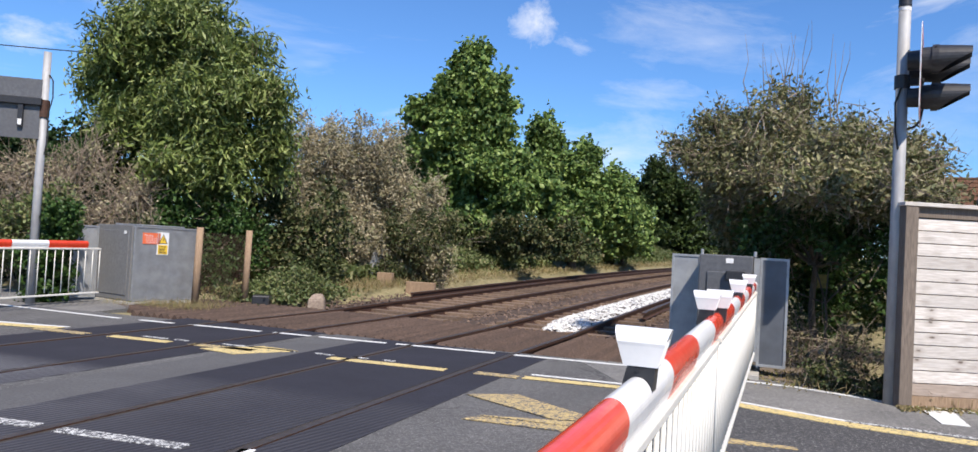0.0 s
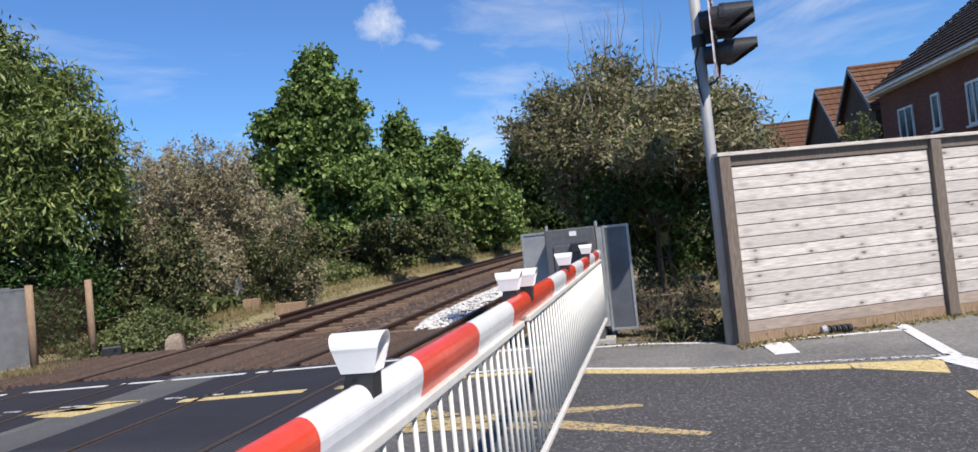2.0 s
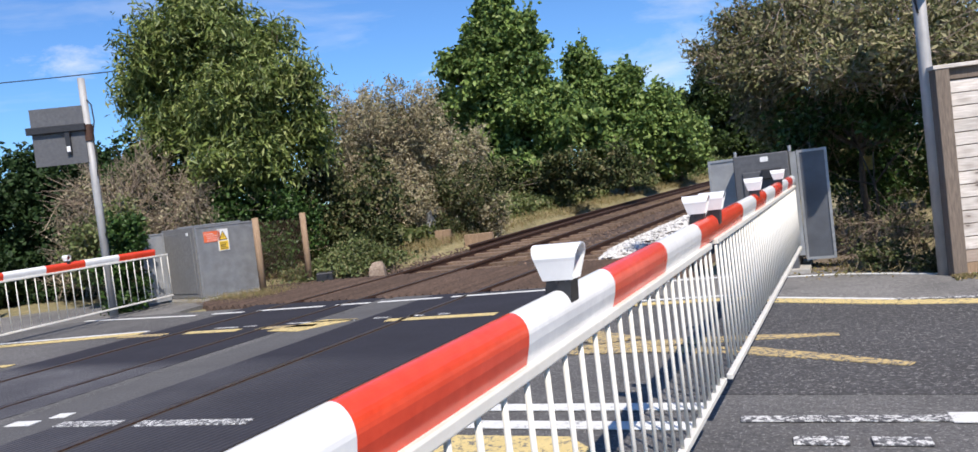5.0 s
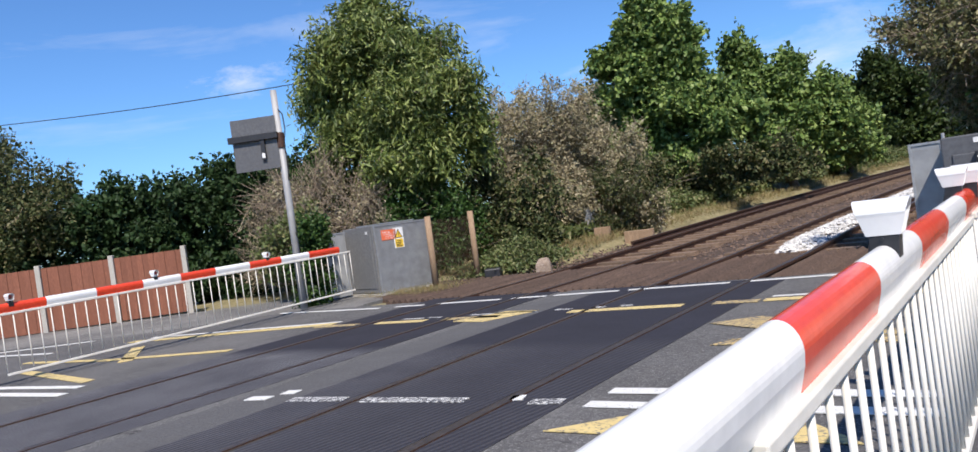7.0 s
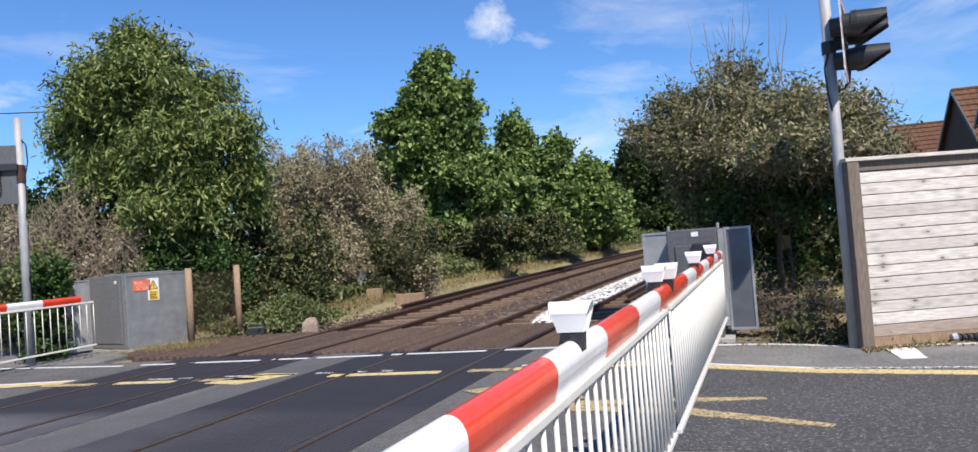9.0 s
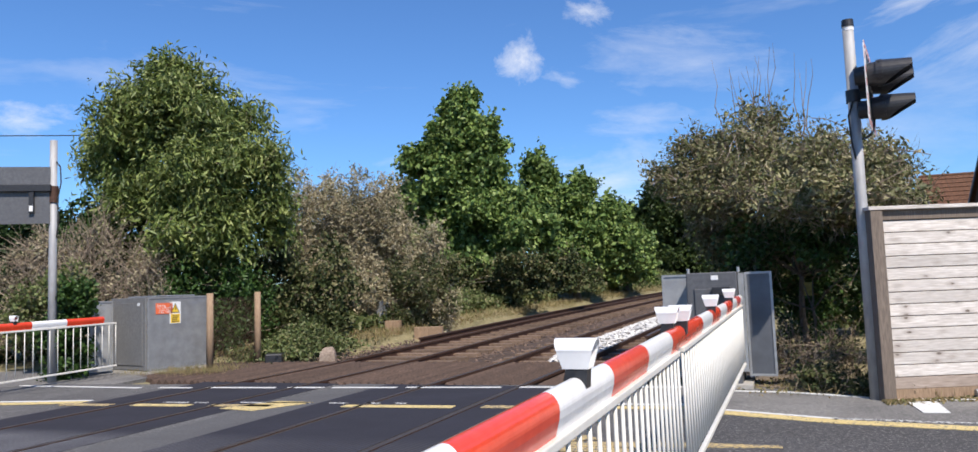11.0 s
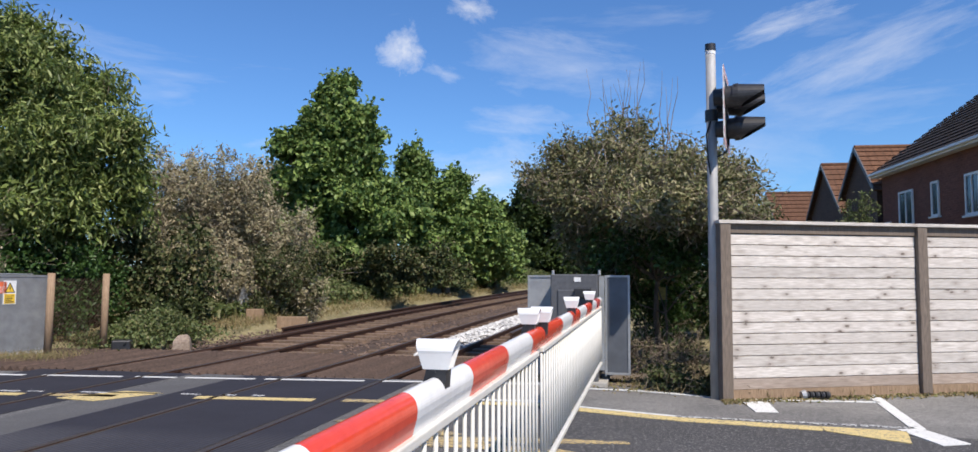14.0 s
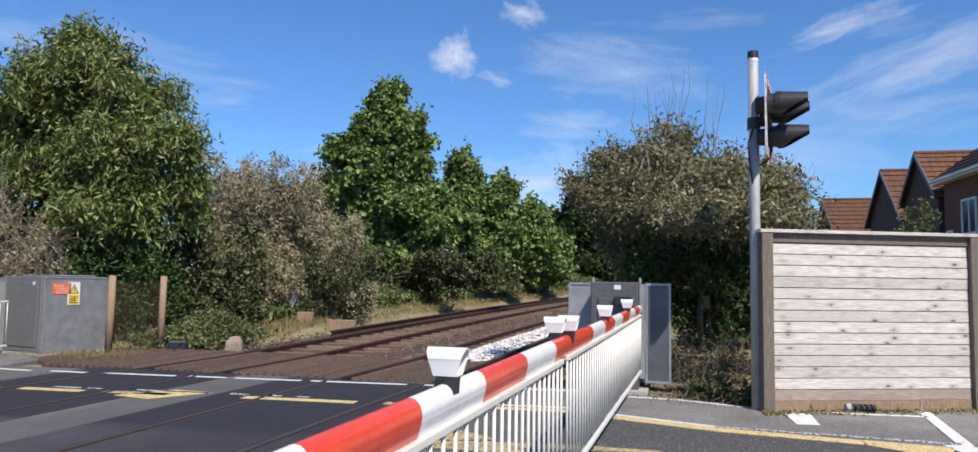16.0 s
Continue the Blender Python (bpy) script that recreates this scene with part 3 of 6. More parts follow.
def deck_mat():
    m = mat("black_crossing_deck", (0.02, 0.02, 0.027), (0.043, 0.042, 0.052), 0.8, fine=60, coarse=0.9, bump=0.2, spec=0.2)
    nt = m.node_tree
    b = nt.nodes["Principled BSDF"]
    tc = nt.nodes.new("ShaderNodeTexCoord")
    mp = nt.nodes.new("ShaderNodeMapping")
    mp.inputs["Rotation"].default_value = (0, 0, radians(14))
    nt.links.new(tc.outputs["Object"], mp.inputs[0])
    w = nt.nodes.new("ShaderNodeTexWave")
    w.bands_direction = "X"
    w.inputs["Scale"].default_value = 5.2
    nt.links.new(mp.outputs[0], w.inputs[0])
    sep = nt.nodes.new("ShaderNodeSeparateXYZ")
    nt.links.new(tc.outputs["Object"], sep.inputs[0])
    lim = nt.nodes.new("ShaderNodeMapRange")
    lim.inputs[1].default_value, lim.inputs[2].default_value = 5.6, 5.2
    nt.links.new(sep.outputs[1], lim.inputs[0])
    mu = nt.nodes.new("ShaderNodeMath")
    mu.operation = "MULTIPLY"
    nt.links.new(w.outputs["Fac"], mu.inputs[0])
    nt.links.new(lim.outputs[0], mu.inputs[1])
    old = b.inputs["Base Color"].links[0].from_socket
    dusty = noise_tex(nt, 1.3, 4.0)
    dust = nt.nodes.new("ShaderNodeMapRange")
    dust.inputs[1].default_value, dust.inputs[2].default_value = -1.4, -4.5
    dust.inputs[3].default_value, dust.inputs[4].default_value = 0.25, 1.3
    nt.links.new(sep.outputs[0], dust.inputs[0])
    less = nt.nodes.new("ShaderNodeMath")
    less.operation = "MULTIPLY"
    nt.links.new(dust.outputs[0], less.inputs[0])
    nt.links.new(dusty, less.inputs[1])
    mu2 = nt.nodes.new("ShaderNodeMath")
    mu2.operation = "MULTIPLY"
    nt.links.new(mu.outputs[0], mu2.inputs[0])
    nt.links.new(less.outputs[0], mu2.inputs[1])
    nt.links.new(mixc(nt, mu2.outputs[0], old, (0.19, 0.19, 0.2)), b.inputs["Base Color"])
    bp = nt.nodes.new("ShaderNodeBump")
    bp.inputs["Strength"].default_value, bp.inputs["Distance"].default_value = 0.6, 0.008
    nt.links.new(mu.outputs[0], bp.inputs["Height"])
    nt.links.new(bp.outputs[0], b.inputs["Normal"])
    return m


M_DECK = deck_mat()
S_END = -0.72
deck = thing("crossing_deck", 0, 0, 0, 0, "black ribbed rubber level crossing deck between the rails", "crossing deck", kind="structure")
for t in (0, 1):
    o = -SPACING * t
    for a, b in ((-0.64, 0.64), (0.765, 1.2), (-1.42, -0.765)):
        part("deck_panel", strip_mesh(-17.5, S_END, o + a, o + b, -0.2, 0.005, raise_grade=False), M_DECK, deck)
    for a, b in ((-0.765, -0.64), (0.64, 0.765)):
        part("flangeway", strip_mesh(-17.5, S_END, o + a, o + b, -0.25, 0.001, raise_grade=False), M_FLANGE, deck, "dirt-filled flangeway")
part("strip", strip_mesh(-17.5, S_END, -2.09, -1.42, -0.2, 0.004, raise_grade=False), M_STRIP, deck, "pale grey asphalt strip between the two decks")


# ---- tracks ----
def rail_profile(s, off, h=0.15, wide=0.07, top=0.012):
    x, y, z, th = rail_at(s, off)
    r = Vector((math.sin(th), -math.cos(th), 0))
    base = Vector((x, y, z + top))
    hw = wide / 2
    pts = [(-hw, 0), (hw, 0), (hw, -0.04), (0.012, -0.055), (0.012, -h + 0.02), (0.07, -h), (-0.07, -h), (-0.012, -h + 0.02), (-0.012, -0.055), (-hw, -0.04)]
    return [base + r * a + Vector((0, 0, b)) for a, b in pts]


def make_rail(name, off, s0, s1, parent, label, top=0.012, wide=0.07):
    ss = np.concatenate([np.arange(s0, 30, 1.5), np.arange(30, s1, 4)])
    bm = loft(bmesh.new(), [rail_profile(s, off, wide=wide, top=top) for s in ss])
    ob = part(name, bm, [M_RAIL, M_RAILTOP], parent, label)
    for p in ob.data.polygons:
        if p.normal.z > 0.9 and p.center.z > float(grade(p.center.y)) + top - 0.01:
            p.material_index = 1
    return ob


sleeper_src = None
for t in (0, 1):
    o = -SPACING * t
    tr = thing("railway_track", 0, 0, 0, 0, "rusty running rails on timber sleepers curving away past trees", "railway track", "railway tracks", "structure")
    make_rail("rail", o + 0.72, -17.5, 165, tr, "rusty steel rail with a worn head")
    make_rail("rail", o - 0.72, -17.5, 165, tr, "rusty steel rail with a worn head")
    make_rail("conductor_rail", o + (-1.16 if t else 1.16), 6.5, 165, tr, "dark raised conductor rail", top=0.085, wide=0.09)
    for s in np.arange(2.6, 110, 0.68):
        x, y, z, th = rail_at(s, o)
        m = pose(x, y, z - 0.2, 0, 0, math.degrees(th) - 90 + random.uniform(-1, 1)) @ Matrix.Diagonal((random.uniform(0.98, 1.02), 1, 1, 1))
        if sleeper_src is None:
            sleeper_src = part("sleeper", boxm(-1.3, 1.3, -0.125, 0.125, -0.03, 0.105), M_SLEEPER, tr)
            sleeper_src.matrix_basis = m
        else:
            share("sleeper", sleeper_src, m, tr)


def make_ballast():
    bm = bmesh.new()
    offs = [-6.5, -6.0, -5.3, -4.6, -3.5, -2.4, -1.75, -1.1, 0, 1.1, 1.7, 2.3]
    hs = [-0.38, -0.24, -0.19, -0.19, -0.21, -0.19, -0.15, -0.19, -0.21, -0.19, -0.22, -0.4]
    rows = []
    for s in np.concatenate([np.arange(-1.0, 40, 0.5), np.arange(40, 168, 4)]):
        row = []
        for a, h in zip(offs, hs):
            x, y, z, th = rail_at(s, a)
            row.append(bm.verts.new((x, y, z + h + 0.03 * noise.noise((x * 2, y * 2, 0)))))
        rows.append(row)
    for a, b in zip(rows, rows[1:]):
        for k in range(len(a) - 1):
            bm.faces.new((a[k], a[k + 1], b[k + 1], b[k]))
    bmesh.ops.recalc_face_normals(bm, faces=bm.faces)
    tagged(link("ballast_bed", bm, M_BALLAST, smooth=True), "brown dusty ballast bed under the tracks", "ballast", kind="structure")


make_ballast()


def stones(name, n, place, size, material, label):
    """Many small irregular stones in one mesh."""
    rng = np.random.default_rng(7)
    base = np.array([(1, 0, 0), (-1, 0, 0), (0, 1, 0), (0, -1, 0), (0, 0, 1), (0, 0, -1)], float)
    faces = [(0, 2, 4), (2, 1, 4), (1, 3, 4), (3, 0, 4), (2, 0, 5), (1, 2, 5), (3, 1, 5), (0, 3, 5)]
    vs, fs = [], []
    for k in range(n):
        c = np.array(place(rng))
        ang = rng.uniform(0, math.pi)
        r = np.array([[math.cos(ang), -math.sin(ang), 0], [math.sin(ang), math.cos(ang), 0], [0, 0, 1]])
        p = base * rng.uniform(0.6, 1.3, (6, 1)) * size * rng.uniform(0.6, 1.4) * np.array([1, 0.8, 0.65])
        vs.append(p @ r.T + c)
        fs += [tuple(6 * k + i for i in f) for f in faces]
    me = bpy.data.meshes.new(name)
    me.from_pydata(np.concatenate(vs).tolist(), [], fs)
    me.materials.append(material)
    return tagged(new(name, me), label, "stones", kind="stuff")


def white_place(rng):
    s = 3.2 + 26 * rng.random() ** 1.3
    a = rng.uniform(-1, 1)
    x, y, z, th = rail_at(s, 0.1 + 0.56 * a * min(1.0, 0.35 + 0.4 * (s - 3.2)))
    return x, y, z - 0.13 + 0.11 * (1 - a * a) * (0.3 + 0.7 * rng.random())


def brown_place(rng):
    s = rng.uniform(2.4, 30)
    a = rng.uniform(-6.1, 1.6)
    x, y, z, th = rail_at(s, a)
    return x, y, z - 0.155


stones("white_stone_heap", 5200, white_place, 0.05, M_STONE, "heap of fresh pale grey ballast stones beside the track")
stones("ballast_stones", 9000, brown_place, 0.04, M_BSTONE, "loose brown ballast stones between the sleepers")


# ---- timber trespass guards ----
guard = thing("trespass_guard", 0, 0, 0, 0, "weathered brown ridged timber anti-trespass boards beside the crossing", "trespass guard", kind="structure")


def ridge_board(s0, s1, off, w):
    rings = []
    for s in np.linspace(s0, s1, 4):
        a, m, b = rail_at(s, off), rail_at(s, off + w * 0.5), rail_at(s, off + w)
        rings.append([(a[0], a[1], -0.14), (b[0], b[1], -0.14), (b[0], b[1], -0.06), (m[0], m[1], 0.012), (a[0], a[1], -0.06)])
    return loft(bmesh.new(), rings)


for lo, hi in ((0.85, 2.4), (-0.6, 0.6), (-2.65, -0.85), (-4.1, -2.95), (-6.3, -4.35)):
    w = 0.145
    for k in range(int((hi - lo) / w)):
        part("board", ridge_board(-0.55 + 0.02 * random.random(), 2.45 + 0.1 * random.random(), lo + k * w, w - 0.012), M_TIMBER, guard)
# outer rows on the far side, up to the machine housing
for k in range(6):
    part("board", ridge_board(-0.4 + k * 0.08, 2.3, -6.5 - k * 0.15, 0.14), M_TIMBER, guard)


# ---- road markings ----
def mark(pts, material, label, category="road marking", z=0.012):
    pts = [(x + 0.1 + 0.045 * (8 - y), y - 0.17 + 0.033 * x) for x, y in pts]
    ob = link("road_marking", extrude_poly(bmesh.new(), pts, z - 0.006, z), material)
    return tagged(ob, label, category, kind="structure")


def line(p, q, w, material, label):
    p, q = Vector((*p, 0)), Vector((*q, 0))
    n = Vector((-(q - p).y, (q - p).x, 0)).normalized() * w / 2
    return mark([tuple((p + n)[:2]), tuple((q + n)[:2]), tuple((q - n)[:2]), tuple((p - n)[:2])], material, label)


EDGE = "white dashed edge line painted across the crossing"
for a, b in ((-9.4, -6.68), (-6.33, -5.72), (-5.45, -4.23), (-4.02, -3.42), (-3.28, -2.25), (-2.1, -0.68), (-0.45, 2.05)):
    ya, yb = 9.2 + 0.02 * (a < -4) + 0.06, 9.2 + 0.05
    line((a, ya + (0.28 if a < -9 else 0)), (b, yb), 0.085, M_WHITEP, EDGE)
for a, b, m in ((-6.6, -5.75, M_YELLOWW), (-5.4, -4.5, M_YELLOWP), (-4.2, -3.3, M_YELLOWW), (-2.3, -0.85, M_YELLOWP), (-0.5, 0.0, M_YELLOWW), (0.05, 2.1, M_YELLOWP)):
    line((a, 7.6), (b, 7.6 - 0.03), 0.16, m, "yellow box junction edge line, partly worn away")
mark([(-3.35, 7.2), (-2.85, 7.85), (-3.4, 7.95), (-3.9, 7.35)], M_YELLOWP, "yellow patch of hatching on grey strip")
for a, b in ((-5.1, -4.7), (-4.6, -4.4), (-3.9, -3.3), (-3.3, -2.85), (-2.6, -2.35), (-2.1, -1.9), (-1.7, -1.55), (0.1, 1.9)):
    line((a, 7.83), (b, 7.8), 0.07, M_WHITEP if a > 0 else M_WHITEW, "worn white line above the yellow edge")
# pavement edge beyond the gate
W1 = "white line along the pavement edge"
line((2.12, 8.92), (3.0, 8.78), 0.08, M_WHITEP, W1)
line((3.0, 8.78), (4.1, 8.22), 0.08, M_WHITEP, W1)
line((4.1, 8.22), (5.72, 8.2), 0.08, M_WHITEP, W1)
line((5.85, 8.75), (5.42, 6.6), 0.13, M_WHITEP, "white line across the pavement")
mark([(5.2, 6.55), (5.45, 6.6), (5.56, 5.95), (5.28, 5.85)], M_WHITEP, "white block at the end of the yellow line")
mark([(4.13, 8.05), (4.42, 8.08), (4.34, 7.36), (4.1, 7.36)], M_WHITEP, "white block marking on the pavement")
line((1.9, 7.62), (3.2, 7.0), 0.07, M_WHITEP, W1)
line((3.2, 7.0), (5.4, 6.64), 0.07, M_WHITEW, W1)
line((1.95, 7.42), (3.2, 6.84), 0.2, M_YELLOWP, "yellow box junction edge line")
line((3.2, 6.84), (4.5, 6.5), 0.2, M_YELLOWP, "yellow box junction edge line")
mark([(4.5, 6.62), (5.25, 6.45), (5.05, 5.9), (4.5, 6.38)], M_YELLOWP, "yellow corner of the box junction")
mark([(4.75, 4.75), (4.85, 5.3), (6.4, 4.6), (6.2, 4.2)], M_YELLOWP, "yellow box junction diagonal")
mark([(0.1, 5.55), (1.2, 5.52), (2.6, 5.62), (2.6, 5.68), (1.9, 5.76), (1.0, 5.72)], M_YELLOWW, "worn yellow box junction diagonal")
mark([(0.0, 5.35), (1.2, 5.32), (1.95, 5.1), (2.9, 4.65), (2.95, 4.72), (2.0, 5.32), (1.2, 5.5), (0.1, 5.5)], M_YELLOWW, "worn yellow box junction diagonal")
mark([(-0.25, 6.35), (0.2, 6.6), (1.1, 5.85), (0.7, 5.7)], M_YELLOWW, "worn yellow box junction diagonal")
# centre lines of the road
WL = "worn white double centre line of the road"
line((1.9, 3.63), (2.9, 3.61), 0.09, M_WHITEW, WL)
line((2.9, 3.62), (9.0, 3.5), 0.15, M_WHITEP, WL)
for a, b in ((2.15, 2.4), (2.5, 2.75), (3.0, 3.2), (3.6, 5.2), (5.5, 9.0)):
    line((a, 3.29 - 0.026 * (a - 2.1)), (b, 3.29 - 0.026 * (b - 2.1)), 0.11, M_WHITEW, WL)
line((-0.35, 3.95), (1.7, 3.87), 0.13, M_WHITEP, WL)
line((-0.4, 3.62), (1.65, 3.52), 0.13, M_WHITEP, WL)
mark([(-0.45, 3.05), (0.0, 3.4), (1.0, 3.35), (1.3, 3.0), (0.6, 3.0)], M_YELLOWP, "yellow box junction corner")
for a, b, y, m in ((-3.75, -3.5, 3.7, M_WHITEP), (-3.5, -3.35, 3.9, M_WHITEP), (-3.2, -2.6, 3.68, M_WHITEW), (-2.4, -1.4, 3.68, M_WHITEW), (-1.05, -0.95, 3.75, M_WHITEP), (-0.85, -0.6, 3.66, M_WHITEW)):
    line((a, y), (b, y + 0.02), 0.12, m, WL)
for p, q, w in (((-9.6, 3.8), (-6.9, 3.8), 0.14), ((-9.0, 4.1), (-7.1, 4.13), 0.12)):
    line(p, q, w, M_WHITEP, WL)
for p, q, w in (((-10.0, 5.0), (-7.4, 4.4), 0.16), ((-11.2, 5.65), (-8.9, 5.65), 0.13), ((-8.9, 5.65), (-6.7, 6.0), 0.14), ((-10.6, 7.15), (-6.4, 7.8), 0.2), ((-9.6, 6.6), (-8.3, 5.5), 0.2)):
    line(p, q, w, M_YELLOWP, "yellow box junction line beyond the tracks")
line((-10.5, 7.5), (-6.4, 7.95), 0.08, M_WHITEP, W1)
line((-14.0, 6.35), (-11.8, 6.4), 0.1, M_WHITEP, W1)
line((-18.0, 5.2), (-12.3, 7.5), 0.1, M_WHITEP, W1)


# ---- lifting barriers ----
def boom_section(y, w, h, zt):
    """Section of the boom: a rounded top over sides that draw in towards the foot."""
    zt += 0.0092 * (y - 1.2)
    c = 0.019
    out = []
    for k in range(21):
        a = math.pi * k / 20
        out.append((c + w / 2 * math.cos(a), y, zt - h * 0.42 + h * 0.42 * math.sin(a)))
    out += [(c - w * 0.47, y, zt - h * 0.6), (c - w * 0.3, y, zt - h), (c + w * 0.3, y, zt - h), (c + w * 0.47, y, zt - h * 0.6)]
    return out


def hood_ring(x_of, y, z, k=1.0):
    """One end of the lamp hood: straight sides that widen upwards, under a round top."""
    pts = [(-0.031, 0.0), (-0.038, 0.05)]
    pts += [(0.04 * math.cos(a), 0.058 + 0.036 * math.sin(a)) for a in [math.pi * (1 - j / 10) for j in range(11)]]
    pts += [(0.038, 0.05), (0.031, 0.0)]
    return [(x_of(h), y + d_ * k, z + 0.026 + 0.046 + (h - 0.046) * k) for d_, h in pts]


def boom_light(parent, y, z, side=0.0):
    """White tunnel-shaped hood, longer above than below, on a black foot; a recessed red lens looks out of each end."""
    z += 0.0092 * (y - 1.2)
    bm = bmesh.new()
    for sg in (-1, 1):
        def at(dx):
            return lambda h: side + sg * (0.042 + 0.027 * h / 0.094 - dx)
        rings = [hood_ring(lambda h: side, y, z), hood_ring(at(0.0), y, z), hood_ring(at(0.001), y, z, 0.9), hood_ring(at(0.036), y, z, 0.86)]
        loft(bm, rings, caps=False)
        bm.faces.new([bm.verts.new(p) for p in hood_ring(at(0.036), y, z, 0.86)])
    bmesh.ops.remove_doubles(bm, verts=bm.verts, dist=0.0004)
    bmesh.ops.recalc_face_normals(bm, faces=bm.faces)
    lamp = part("boom_light", bm, M_WHITE, parent, "white tunnel-shaped lamp hood")
    for sg in (-1, 1):
        bm = cyl(bmesh.new(), (side + sg * 0.012, y, z + 0.074), (side + sg * 0.032, y, z + 0.074), 0.029, 0.024, 18)
        part("lens", bm, M_LENS, lamp, "dull red lens")
    bm = loft(bmesh.new(), [[(side - 0.05, y - 0.03, z - 0.05), (side + 0.03, y - 0.03, z - 0.05), (side + 0.03, y + 0.03, z - 0.05), (side - 0.05, y + 0.03, z - 0.05)],
                            [(side - 0.032, y - 0.028, z + 0.027), (side + 0.036, y - 0.028, z + 0.027), (side + 0.036, y + 0.028, z + 0.027), (side - 0.032, y + 0.028, z + 0.027)]])
    cyl(bm, (side - 0.005, y - 0.034, z + 0.018), (side - 0.005, y - 0.027, z + 0.018), 0.005, 0.005, 8)
    part("foot", bm, M_BLACK, lamp, "black rubber foot")


def barrier(x, y, rz, length, z_top, z_bot, edges, first_red, lights, breaks, pitch, label, size):
    """A boom along local +y with bands, lamps and a hanging skirt of thin bars."""
    th = thing("barrier", x, y, 0, rz, label, "barrier", "lifting barriers")
    w0, h0, w1, h1 = size
    red = first_red
    for a, b in zip(edges, edges[1:]):
        rings = []
        for yy in np.linspace(a, b, 3):
            k = (yy - edges[0]) / length
            rings.append(boom_section(yy, w0 + (w1 - w0) * k, h0 + (h1 - h0) * k, z_top))
        bm = loft(bmesh.new(), rings)
        part("red_band" if red else "white_band", bm, M_RED if red else M_WHITE, th, "glossy red boom section" if red else "glossy white boom section")
        red = not red
    for y_l, tw in lights:
        boom_light(th, y_l, z_top, -0.013 if tw else 0.025)
        if tw:
            boom_light(th, y_l + 0.2, z_top, 0.035)
    bar = None
    for a, b in zip(breaks, breaks[1:]):
        a2, b2 = a + 0.09, b - 0.08
        ka = (a2 - edges[0]) / length
        zt = z_top - (h0 + (h1 - h0) * ka) + 0.0092 * (a2 - 1.2)
        tilt = Matrix.Translation((0, a2, zt)) @ Matrix.Rotation(0.0092, 4, "X") @ Matrix.Translation((0, -a2, -zt))
        part("top_rail", boxm(-0.012, 0.062, a2, b2, zt - 0.026, zt + 0.004, 0.005, m=tilt), M_WHITEDULL, th)
        part("bottom_rail", boxm(0.03, 0.062, a2, b2, z_bot, z_bot + 0.03, 0.005, m=tilt), M_WHITEDULL, th)
        n = int(round((b2 - a2) / pitch))
        for k in range(n + 1):
            yy = a2 + 0.012 + (b2 - a2 - 0.024) * k / n
            if bar is None:
                bm = bmesh.new()
                cyl(bm, (0.046, 0, z_bot + 0.015), (0.046, 0, zt), 0.0078, 0.0078, 8)
                bar = part("bar", bm, M_WHITEDULL, th, smooth=True)
                bar.location = (0, yy, 0)
            else:
                share("bar", bar, Matrix.Translation((0, yy, 0.0092 * (yy - breaks[0]))), th)
    return th


E_NEAR = [-1.9, -1.18, -0.47, 0.22, 0.87, 1.54, 2.24, 2.95, 4.4, 5.1, 5.8, 6.5, 7.2, 7.9, 8.5, 8.88]
BX, BY, BRZ = 2.575 - 0.08 * 8.85, 0.0, -math.degrees(math.atan(0.08))
near = barrier(BX, BY, BRZ, 10.8, 1.12, 0.28, E_NEAR, False, [(1.19, False), (3.27, True), (5.32, False), (7.22, False)], [-1.8, -0.1, 3.25, 8.86], 0.12,
               "lowered red and white lifting barrier with white lamps and barred skirt", (0.08, 0.125, 0.076, 0.115))
E_FAR = [-0.7, 0.0, 0.7, 1.4, 2.1, 2.8, 3.5, 4.3, 5.0, 5.73, 6.38, 7.04, 7.75, 8.47, 9.16, 9.98]
far_b = barrier(-8.5, 0.0, 0, 10.7, 1.06, 0.15, E_FAR, True, [(3.65, True), (5.95, False), (8.16, False)], [-0.65, 3.6, 10.35], 0.16,
                "lowered red and white lifting barrier beyond the two tracks", (0.085, 0.13, 0.08, 0.12))


# ---- barrier machines ----
def frame_rect(bm, x0, x1, z0, z1, y, t=0.03):
    for a in ((x0, x0 + t, z0, z1), (x1 - t, x1, z0, z1), (x0 + t, x1 - t, z0, z0 + t), (x0 + t, x1 - t, z1 - t, z1)):
        box(bm, a[0], a[1], y - t / 2, y + t / 2, a[2], a[3])
    return bm


